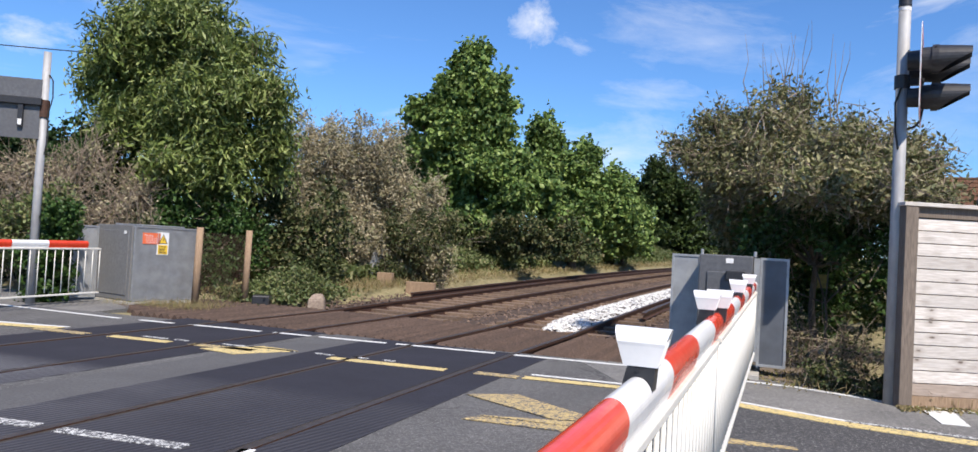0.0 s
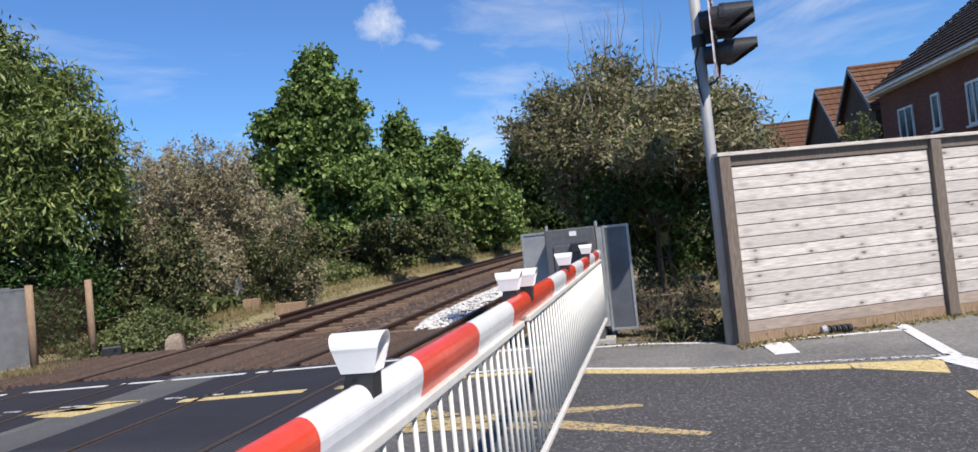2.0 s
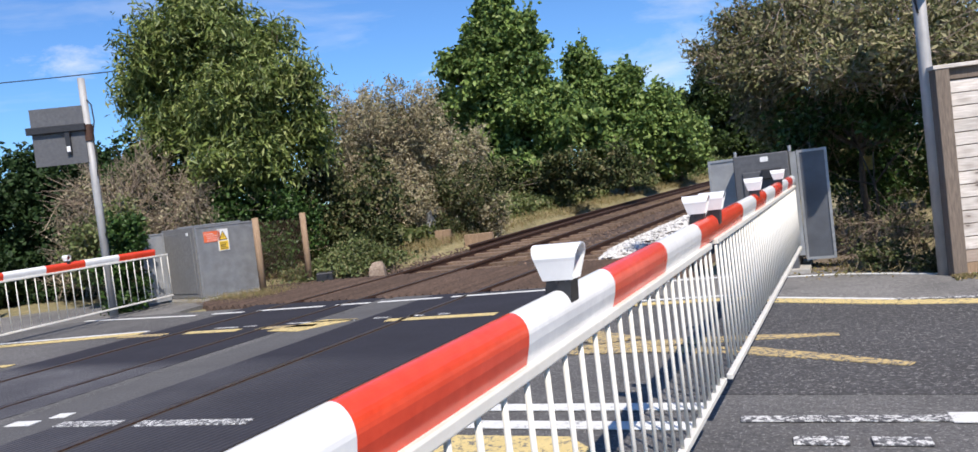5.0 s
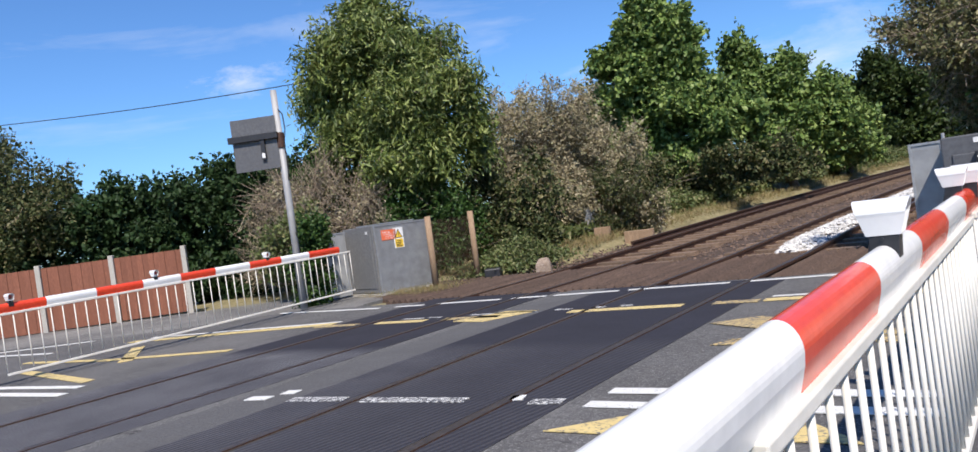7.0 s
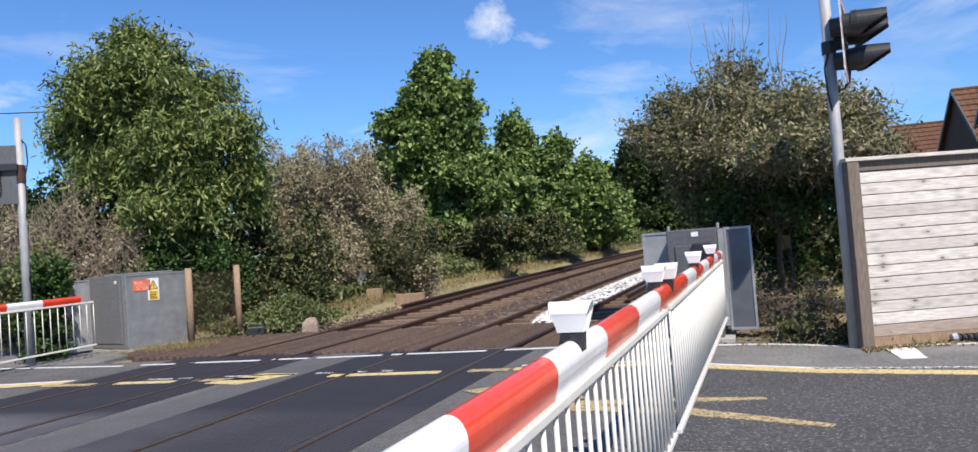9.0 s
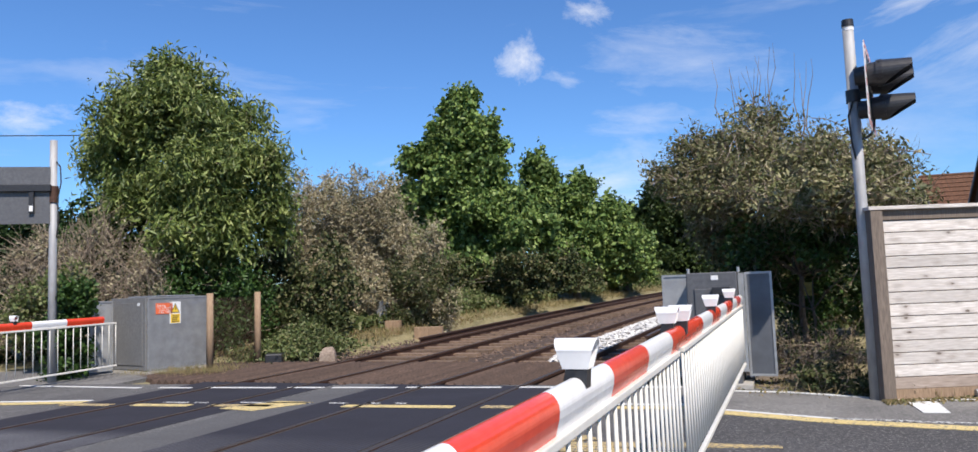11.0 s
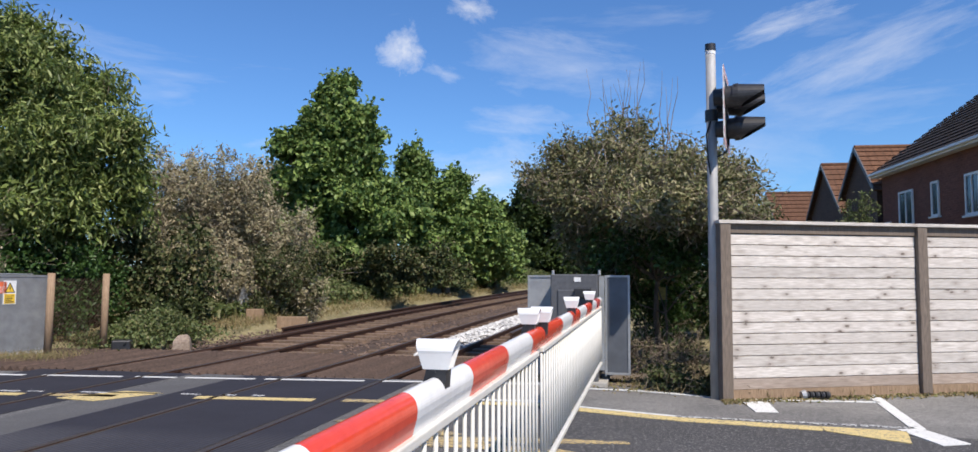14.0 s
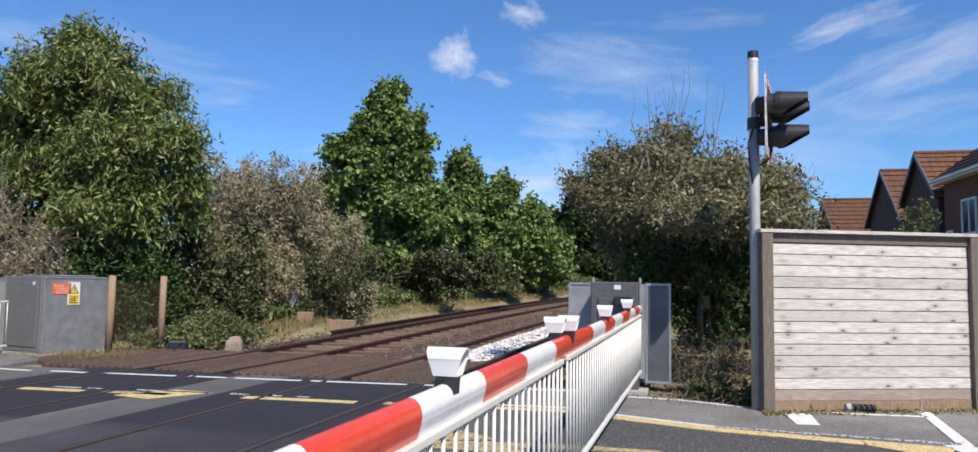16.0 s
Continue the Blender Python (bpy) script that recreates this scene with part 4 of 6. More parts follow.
def machine_right():
    th = thing("barrier_machine", 2.3, 9.1, 0, -4, "slate grey barrier machine cabinet with punched metal side guards", "barrier machine", "barrier machines")
    part("body", boxm(-0.36, 0.28, 0.0, 0.75, 0.05, 1.49, 0.015), M_SLATE, th, "slate grey steel cabinet")
    part("door", boxm(-0.26, 0.26, -0.02, -0.002, 0.25, 1.28, 0.01), M_SLATE, th, "dark steel door")
    part("notice", boxm(-0.04, 0.05, -0.008, -0.003, 1.39, 1.45), M_WSIGN, th, "small white notice")
    part("lamp_bracket", boxm(-0.03, 0.2, -0.1, 0.0, 1.18, 1.3, 0.01), M_BLACK, th)
    bm = bmesh.new()
    cyl(bm, (0.24, -0.12, 1.1), (0.24, 0.1, 1.1), 0.07, 0.07, 14)
    box(bm, 0.16, 0.33, -0.3, 0.0, 1.0, 1.14, 0.01)
    part("pivot_arm", bm, M_BLACK, th, "black pivot arm holding the boom")
    part("plinth", boxm(-0.45, 0.4, -0.1, 0.85, -0.05, 0.06, 0.01), M_CONC, th, "low concrete plinth")
    for k, (x0, x1, y, m) in enumerate(((-0.78, -0.4, 0.72, M_MESH), (0.36, 0.70, 0.23, M_MESHDK))):
        bm = frame_rect(bmesh.new(), x0, x1, 0.13 if k else 0.05, 1.48, y)
        g = part("guard_frame", bm, M_GALV, th, "galvanised guard frame")
        part("guard_sheet", boxm(x0 + 0.03, x1 - 0.03, y - 0.002, y + 0.002, 0.16 if k else 0.08, 1.45), m, g, "punched steel sheet")
        if k:
            part("guard_back", boxm(x0 + 0.04, x1 - 0.04, y + 0.2, y + 0.21, 0.16, 1.4), M_SLATE, g, "dark sheet behind the punched sheet")
        part("guard_side", boxm(x0, x0 + 0.02, y + 0.02, y + 0.5, 0.1, 1.46), M_GALV, g)
    part("guard_side", boxm(0.29, 0.36, 0.1, 0.115, 0.2, 1.47), M_MESH, th)
    for x in (-0.33, 0.3):
        bm = bmesh.new()
        cyl(bm, (x, 0.05, 1.48), (x, 0.05, 1.55), 0.02, 0.02, 8)
        part("lifting_eye", bm, M_GALV, th)


machine_right()


def bars_of_text(parent, x0, x1, z0, z1, rows, y, material):
    h = (z1 - z0) / (rows * 2 - 1)
    for r in range(rows):
        w = (x1 - x0) * random.uniform(0.7, 1.0)
        z = z1 - h * (2 * r + 1)
        part("print_bar", boxm(x0, x0 + w, y - 0.0015, y, z, z + h), material, parent)


def text_part(name, body, size, x, y, z, material, parent, label=""):
    cu = bpy.data.curves.new(name, "FONT")
    cu.body, cu.size, cu.align_x = body, size, "CENTER"
    tmp = bpy.data.objects.new(name, cu)
    me = bpy.data.meshes.new_from_object(tmp)
    bpy.data.objects.remove(tmp)
    me.materials.append(material)
    ob = new(name, me)
    ob.parent = parent
    ob.matrix_basis = pose(x, y, z, 90, 0, 0)
    if label:
        ob["label"] = label
    return ob


def machine_left():
    th = thing("barrier_machine", -8.17, 10.72, 0.0, 74, "grey barrier machine housing with warning notices and clear guard", "barrier machine", "barrier machines")
    L = 1.4
    part("body", boxm(0.36, 1.15, 0.2, 0.9, 0.0, 1.36, 0.012), M_GALV, th, "grey steel cabinet behind the guard")
    part("side_cabinet", boxm(0.0, 0.33, 0.03, 1.2, 0.06, 1.46, 0.012), M_SIDE, th, "plain grey end cabinet")
    part("side_door", boxm(-0.012, 0.0, 0.12, 1.1, 0.16, 1.36, 0.004), M_SIDE, th, "flush cabinet door")
    bm = frame_rect(bmesh.new(), 0.0, L, 0.06, 1.46, -0.03)
    g = part("guard_frame", bm, M_GALV, th, "galvanised guard frame")
    part("guard_sheet", boxm(0.03, L - 0.03, -0.033, -0.029, 0.09, 1.43), M_MESH, g, "punched steel sheet")
    part("guard_end", boxm(L - 0.02, L, -0.01, 0.9, 0.06, 1.46), M_MESH, g)
    part("top_sheet", boxm(0.2, L - 0.3, 0.05, 0.95, 1.464, 1.49, 0.008), M_GALV, th)
    part("label_plate", boxm(-0.018, -0.012, 0.2, 0.27, 1.3, 1.36), M_WSIGN, th)
    s1 = part("warning_notice", boxm(0.17, 0.53, -0.042, -0.036, 1.13, 1.34), M_ORANGE, th, "orange trespass warning notice")
    text_part("heading", "Warning", 0.055, 0.28, -0.044, 1.275, M_WSIGN, s1)
    for k, t in enumerate(("Do not trespass", "on the Railway", "Penalty £1000")):
        text_part("wording", t, 0.04, 0.35, -0.044, 1.235 - 0.042 * k, M_WSIGN, s1)
    s2 = part("danger_notice", boxm(0.47, 0.71, -0.042, -0.036, 0.93, 1.36), M_WSIGN, th, "white and yellow electrical danger notice")
    bm = bmesh.new()
    f = bm.faces.new([bm.verts.new(v) for v in ((0.49, -0.044, 1.14), (0.69, -0.044, 1.14), (0.59, -0.044, 1.33))])
    part("triangle", bm, M_INK, s2)
    bm = bmesh.new()
    bm.faces.new([bm.verts.new(v) for v in ((0.515, -0.046, 1.155), (0.665, -0.046, 1.155), (0.59, -0.046, 1.3))])
    part("triangle_face", bm, M_YSIGN, s2)
    bm = bmesh.new()
    bm.faces.new([bm.verts.new(v) for v in ((0.6, -0.048, 1.27), (0.575, -0.048, 1.215), (0.592, -0.048, 1.215), (0.58, -0.048, 1.165), (0.612, -0.048, 1.228), (0.594, -0.048, 1.228), (0.612, -0.048, 1.27))])
    part("flash", bm, M_INK, s2)
    p = part("panel", boxm(0.49, 0.69, -0.046, -0.042, 0.945, 1.12), M_YSIGN, s2, "yellow panel")
    text_part("danger_word", "Danger", 0.055, 0.59, -0.048, 1.07, M_INK, s2)
    bars_of_text(s2, 0.51, 0.67, 0.965, 1.05, 3, -0.046, M_INK)
    part("plinth", boxm(-0.02, L + 0.03, -0.05, 1.25, -0.1, 0.05, 0.01), M_CONC, th, "low concrete plinth")
    # open galvanised guard on the far side
    bm = frame_rect(bmesh.new(), -0.5, -0.02, 0.05, 1.42, 1.1)
    g2 = part("guard_frame", bm, M_GALV, th)
    part("guard_sheet", boxm(-0.47, -0.05, 1.098, 1.102, 0.08, 1.39), M_MESH, g2)


machine_left()


# ---- road signal on its pole ----
def signal():
    th = thing("road_signal", 3.966, 8.23, 0, 0, "grey pole carrying black hooded crossing signal lamps", "signal")
    bm = bmesh.new()
    cyl(bm, (0, 0, -0.1), (0, 0, 4.28), 0.066, 0.06, 20)
    part("pole", bm, M_POLE, th, "weathered pale grey steel pole with rust", smooth=True)
    bm = bmesh.new()
    cyl(bm, (0, 0, 4.25), (0, 0, 4.33), 0.066, 0.064, 20)
    part("cap", bm, M_BLACK, th, "black pole cap")
    bm = bmesh.new()
    cyl(bm, (0, 0, 3.36), (0, 0, 3.5), 0.078, 0.078, 20)
    box(bm, 0.04, 0.2, -0.04, 0.04, 3.4, 3.47)
    part("clamp", bm, M_BLACK, th)
    # square backboard with a red and white border, seen nearly on edge
    m = Matrix.Rotation(radians(-13.5), 4, "Z")

    def slab(x0, x1, pts):
        b = loft(bmesh.new(), [[(x0, a, z) for a, z in pts], [(x1, a, z) for a, z in pts]])
        bmesh.ops.transform(b, matrix=m, verts=b.verts)
        return b

    board = part("backboard", slab(0.17, 0.178, [(-0.5, 3.08), (-0.5, 3.87), (-0.43, 3.95), (0.43, 3.95), (0.5, 3.87), (0.5, 3.08), (0.43, 3.0), (-0.43, 3.0)]), M_WSIGN, th, "thin white backing board, its wide margin standing for glare")
    # black face kept small: the white margin stands in for glare on the board
    part("board_face", slab(0.1785, 0.181, [(-0.28, 3.1), (-0.28, 3.85), (0.28, 3.85), (0.28, 3.1)]), M_BLACK, board, "black middle of the board, kept small for the glare")
    for k in range(5):
        y0 = -0.46 + 0.2 * k
        for z0 in (3.01, 3.87):
            part("border_bar", slab(0.1785, 0.181, [(y0, z0), (y0, z0 + 0.07), (y0 + 0.1, z0 + 0.07), (y0 + 0.1, z0)]), M_FADERED, board, "faded red border bar")
        for y1 in (-0.49, 0.42):
            z0 = 3.12 + 0.155 * k
            part("border_bar", slab(0.1785, 0.181, [(y1, z0), (y1, z0 + 0.08), (y1 + 0.07, z0 + 0.08), (y1 + 0.07, z0)]), M_FADERED, board, "faded red border bar")
    for y, z in ((-0.24, 3.6), (0.24, 3.6), (0.0, 3.26)):
        bm = bmesh.new()
        cyl(bm, (0.05, y, z), (0.16, y, z), 0.1, 0.105, 18)
        cyl(bm, (0.182, y, z), (0.27, y, z), 0.125, 0.13, 24)
        cyl(bm, (0.27, y, z), (0.33, y, z), 0.148, 0.148, 24)
        # hood: a tapering tube cut off on a slant below its upper lip
        n = 28
        rings = [[], [], [], []]
        for k in range(n):
            a = 2 * math.pi * k / n
            c, s_ = math.cos(a), math.sin(a)
            ln = 0.62 if s_ > 0.2 else 0.62 - 0.28 * (0.2 - s_) / 1.2
            r = 0.142 - 0.028 * (ln - 0.33) / 0.29
            for ring, x_, r_ in zip(rings, (0.33, ln, ln, 0.335), (0.142, r, r - 0.006, 0.134)):
                ring.append((x_, y + r_ * c, z + r_ * s_))
        loft(bm, rings, caps=False)
        for a in (0.7, 2.4, 3.9, 5.5):
            cyl(bm, (0.3, y + 0.145 * math.cos(a), z + 0.145 * math.sin(a)), (0.3, y + 0.157 * math.cos(a), z + 0.157 * math.sin(a)), 0.009, 0.009, 6)
        bmesh.ops.transform(bm, matrix=m, verts=bm.verts)
        h = part("lamp_head", bm, M_BLACK, th, "black hooded signal lamp", smooth=False)
        bm = cyl(bmesh.new(), (0.334, y, z), (0.342, y, z), 0.13, 0.12, 20)
        bmesh.ops.transform(bm, matrix=m, verts=bm.verts)
        part("lens", bm, M_LENS, h, "unlit dark red lens")
    pts = [(0.19, -0.02, 3.36), (0.2, -0.03, 3.15), (0.18, -0.03, 3.02), (0.13, -0.03, 2.95), (0.05, -0.02, 2.92)]
    part("cable", tube(bmesh.new(), [(-0.02, -0.07, 3.36), (-0.07, -0.05, 3.2), (-0.06, -0.06, 2.9), (-0.03, -0.065, 2.7)], 0.011), M_CABLE, th)
    part("band", cyl(bmesh.new(), (0, 0, 4.2), (0, 0, 4.235), 0.0625, 0.0625, 20), M_WSIGN, th)
    part("cable", tube(bmesh.new(), pts, 0.012), M_CABLE, th)


signal()


def left_pole():
    th = thing("sign_pole", -9.2, 9.55, 0, 0, "tall weathered pole carrying the grey back of a signal board", "sign pole")
    bm = bmesh.new()
    cyl(bm, (0, 0, -0.1), (0, 0, 4.4), 0.075, 0.062, 18)
    part("pole", bm, M_POLE, th, "weathered grey pole with rust", smooth=True)
    bm = bmesh.new()
    cyl(bm, (0, 0, 3.25), (0, 0, 3.55), 0.09, 0.09, 18)
    part("clamp", bm, M_RAIL, th, "rusty clamp")
    m = pose(0, 0, 0, 0, 0, 30)
    bm = boxm(-0.93, -0.03, -0.08, -0.06, 2.86, 3.9, 0.0)
    bmesh.ops.transform(bm, matrix=m, verts=bm.verts)
    part("board", bm, M_SLATE, th, "dark grey board seen from behind")
    bm = boxm(-1.0, 0.0, -0.16, -0.08, 3.44, 3.57, 0.01)
    box(bm, -0.36, -0.28, -0.14, -0.08, 3.05, 3.5)
    bmesh.ops.transform(bm, matrix=m, verts=bm.verts)
    part("bracket", bm, M_BLACK, th)
    bm = boxm(-0.35, -0.29, -0.146, -0.142, 3.08, 3.18)
    bmesh.ops.transform(bm, matrix=m, verts=bm.verts)
    part("tag", bm, M_WSIGN, th, "small white tag")
    part("cable", tube(bmesh.new(), [(0.07, 0, 4.0), (0.14, 0.02, 3.9), (0.16, 0.02, 3.6), (0.1, 0, 3.3), (0.13, 0, 2.9), (0.08, 0, 2.6)], 0.012), M_CABLE, th)


left_pole()


def overhead_wire():
    a, b = Vector((-27.0, 12.6, 7.0)), Vector((-11.6, 15.0, 5.75))
    pts = [a.lerp(b, k / 16) - Vector((0, 0, 0.12 * math.sin(math.pi * k / 16))) for k in range(17)]
    tagged(link("overhead_wire", tube(bmesh.new(), pts, 0.014), M_CABLE), "thin black overhead wire running into the tree", "wire")


overhead_wire()


# ---- timber screen fence ----
def screen_fence():
    a = math.degrees(math.atan2(9.01 - 8.128, 6.677 - 4.121))
    th = thing("screen_fence", 4.0, 8.12, 0, a, "tall silvered horizontal board fence with brown posts and capping", "fence", kind="structure")
    bay, top = 2.72, 2.06
    src = None
    psrc = None
    for k in range(6):
        x = k * bay
        pm = Matrix.Translation((x, 0, 0))
        if psrc is None:
            psrc = part("post", boxm(0.0, 0.14, -0.06, 0.06, -0.2, 2.1, 0.008), M_FPOST, th, "brown-grey square post")
        else:
            share("post", psrc, pm, th)
        part("gravel_board", boxm(x + 0.14, x + bay, -0.005, 0.04, -0.1, 0.118), M_OLDWOOD, th, "brown gravel board")
        n = 14
        h = (1.985 - 0.12) / n
        for r in range(n):
            z = 0.12 + r * h
            if r == 0:
                part("board", boxm(x + 0.142, x + bay - 0.002, 0.0, 0.03, z, z + h - 0.009, 0.004), M_FENCEB, th, "brown damp-stained bottom board")
            elif src is None:
                bm = boxm(0.002, bay - 0.142, 0.0, 0.03, 0.0, h - 0.009, 0.004)
                src = part("board", bm, M_FENCE, th)
                src.matrix_basis = Matrix.Translation((x + 0.14, 0, z))
            else:
                share("board", src, Matrix.Translation((x + 0.14, random.uniform(-0.003, 0.003), z)) @ Matrix.Rotation(random.uniform(-0.03, 0.0), 4, "X"), th)
        part("head_rail", boxm(x + 0.14, x + bay, -0.012, 0.035, 1.987, 2.1, 0.004), M_FPOST, th, "brown head rail under the capping")
        part("back_board", boxm(x + 0.14, x + bay, 0.032, 0.05, 0.0, top, 0.0), M_FPOST, th)
    part("capping", boxm(-0.02, 6 * bay, -0.07, 0.07, 2.1, 2.14, 0.004), M_FENCE, th, "pale weathered capping board")


screen_fence()


# ---- plants ----
def leaf_mesh(name, centres, dirs, size, aspect, material, parent, rng, label="", curl=0.25):
    """One rhombic, slightly folded leaf at every centre: two triangles pairs sharing a midrib."""
    n = len(centres)
    d = dirs / (np.linalg.norm(dirs, axis=1, keepdims=True) + 1e-9)
    r = rng.normal(size=(n, 3))
    side = np.cross(d, r)
    side /= np.linalg.norm(side, axis=1, keepdims=True) + 1e-9
    up = np.cross(side, d)
    L = size * rng.uniform(0.6, 1.35, (n, 1))
    W = L * aspect
    p0 = centres - d * L * 0.5
    p2 = centres + d * L * 0.5
    p1 = centres + side * W * 0.5 + up * W * curl
    p3 = centres - side * W * 0.5 + up * W * curl
    v = np.stack([p0, p1, p2, p3], 1).reshape(-1, 3).astype(np.float32)
    me = bpy.data.meshes.new(name)
    me.vertices.add(4 * n)
    me.vertices.foreach_set("co", v.ravel())
    idx = np.arange(n)[:, None] * 4
    tri = np.concatenate([idx + np.array([[0, 1, 2]]), idx + np.array([[0, 2, 3]])], 1).ravel().astype(np.int32)
    me.loops.add(len(tri))
    me.loops.foreach_set("vertex_index", tri)
    me.polygons.add(2 * n)
    me.polygons.foreach_set("loop_start", np.arange(0, len(tri), 3, dtype=np.int32))
    me.update(calc_edges=True)
    me.materials.append(material)
    ob = new(name, me)
    if parent:
        ob.parent = parent
    if label:
        ob["label"] = label
    return ob


def clumps(rng, blobs, n_clump, per, spread, fill=0.35, droop=0.0):
    """Leaf places and directions: sprays set on and inside ellipsoids, thinned by noise so that the outline has gaps."""
    more = []
    for b in blobs:
        for _ in range(11):
            w = rng.normal(size=3)
            w /= np.linalg.norm(w)
            r = rng.uniform(0.26, 0.42)
            more.append((b[0] + w[0] * b[3] * 0.82, b[1] + w[1] * b[4] * 0.82, b[2] + w[2] * b[5] * 0.82, b[3] * r, b[4] * r, b[5] * r))
        more.append((b[0], b[1], b[2], b[3] * 0.72, b[4] * 0.72, b[5] * 0.72))
    blobs = more
    vol = np.array([b[3] * b[4] * b[5] for b in blobs]) ** (2 / 3)
    pick = rng.choice(len(blobs), n_clump, p=vol / vol.sum())
    B = np.array(blobs)[pick]
    u = rng.normal(size=(n_clump, 3))
    u /= np.linalg.norm(u, axis=1, keepdims=True)
    rad = np.where(rng.random(n_clump) < fill, rng.uniform(0.3, 0.9, n_clump), rng.normal(0.97, 0.07, n_clump))
    lump = 0.88 + 0.16 * np.sin(u[:, 0] * 7 + pick) * np.sin(u[:, 1] * 6 + 2 * pick) + 0.12 * np.sin(u[:, 2] * 9 + u[:, 0] * 5 + pick)
    c = B[:, :3] + u * B[:, 3:6] * (rad * lump)[:, None]
    out = u * B[:, 3:6]
    out /= np.linalg.norm(out, axis=1, keepdims=True)
    twig = out + rng.normal(0, 0.45, (n_clump, 3)) + np.array([0, 0, 0.25 - droop])
    twig /= np.linalg.norm(twig, axis=1, keepdims=True)
    t = rng.uniform(-0.5, 0.5, (n_clump, per, 1))
    p = c[:, None, :] + twig[:, None, :] * t * spread * 2.2 + rng.normal(0, spread * 0.36, (n_clump, per, 3))
    dr = twig[:, None, :] * 0.6 + rng.normal(0, 0.7, (n_clump, per, 3)) + np.array([0, 0, -0.25 - droop])
    return p.reshape(-1, 3), dr.reshape(-1, 3), c, twig


def limbs(bm, rng, base, targets, r0):
    """A trunk that forks towards the target points."""
    base = Vector(base)
    mid = sum((Vector(t) for t in targets), Vector()) / len(targets)
    fork = base.lerp(mid, 0.45)
    fork.z = base.z + (mid.z - base.z) * 0.5
    rings = 5
    prev, pr = base, r0
    for k in range(1, rings + 1):
        p = base.lerp(fork, k / rings) + Vector(rng.normal(0, r0 * 0.3, 3).tolist())
        r = r0 * (1 - 0.45 * k / rings)
        cyl(bm, prev, p, pr, r, 9, False)
        prev, pr = p, r
    for t in targets:
        q, qr = prev, pr * 0.7
        t = Vector(t)
        for k in range(1, 5):
            p = prev.lerp(t, k / 4) + Vector(rng.normal(0, 0.12, 3).tolist())
            r = pr * 0.7 * (1 - 0.8 * k / 4)
            cyl(bm, q, p, qr, r, 6, False)
            q, qr = p, r
    return bm


def plant(name, base, blobs, material, n_clump, per, spread, size, aspect, label, category, seed, droop=0.0, trunk=0.2, fill=0.35, twigs=0, twig_r=0.006, twig_len=0.6, crown="crown", group=""):
    rng = np.random.default_rng(seed)
    th = thing(name, base[0], base[1], base[2], 0, label, category, group)
    b0 = np.array(base)
    local = [tuple(np.array(b[:3]) - b0) + tuple(b[3:6]) for b in blobs]
    p, dr, c, tw = clumps(rng, local, n_clump, per, spread, fill, droop)
    keep = p[:, 2] > 0.0
    leaf_mesh(crown, p[keep], dr[keep], size, aspect, material, th, rng)
    if trunk:
        bm = limbs(bmesh.new(), rng, (0, 0, -0.2), [Vector(b[:3]) + Vector((0, 0, 0.3 * b[5])) for b in local], trunk)
        part("trunk", bm, M_BARK, th, smooth=True)
    if twigs:
        bm_v, bm_f = [], []
        sel = rng.choice(len(c), twigs)
        for k, i in enumerate(sel):
            d0 = tw[i] + rng.normal(0, 0.25, 3)
            d0 /= np.linalg.norm(d0)
            ln = twig_len * rng.uniform(0.5, 1.5)
            a = c[i] - d0 * ln * 0.6
            b = c[i] + d0 * ln * 0.5 + rng.normal(0, 0.06, 3)
            mdl = (a + b) / 2 + rng.normal(0, ln * 0.06, 3)
            s1 = np.cross(d0, rng.normal(size=3))
            s1 /= np.linalg.norm(s1)
            s2 = np.cross(d0, s1)
            r = twig_r * rng.uniform(0.6, 1.5)
            o = len(bm_v)
            for q, rr in ((a, r), (mdl, r * 0.8), (b, r * 0.4)):
                bm_v += [q + s1 * rr, q - s1 * rr * 0.5 + s2 * rr * 0.87, q - s1 * rr * 0.5 - s2 * rr * 0.87]
            for g in (0, 3):
                for e in range(3):
                    bm_f.append((o + g + e, o + g + (e + 1) % 3, o + g + 3 + (e + 1) % 3, o + g + 3 + e))
        me = bpy.data.meshes.new("dead_wood")
        me.from_pydata([tuple(q) for q in bm_v], [], bm_f)
        me.materials.append(M_TWIG)
        ob = new("dead_wood", me)
        ob.parent = th
        tagged(ob, "dry bare twigs", kind="stuff")
    return th


def tz(x, y):
    return float(terrain(x, y))


# willow-like tree behind the left machine
plant("tree", (-10.0, 15.3, 0.0), [(-11.3, 15.3, 5.6, 2.05, 1.9, 1.8), (-11.6, 15.4, 6.95, 1.1, 1.0, 0.9), (-9.6, 15.2, 5.1, 1.55, 1.5, 1.5), (-12.75, 15.2, 5.35, 1.1, 1.2, 1.3), (-10.4, 15.0, 3.4, 2.1, 1.6, 1.5), (-9.2, 15.3, 3.3, 1.2, 1.2, 1.4), (-12.2, 15.1, 3.5, 1.3, 1.2, 1.3)],
      L_WILLOW, 4300, 17, 0.29, 0.19, 0.28, "tall bright green tree with narrow drooping leaves", "tree", 11, droop=0.35, trunk=0.22, fill=0.4, twigs=200, twig_len=0.5)
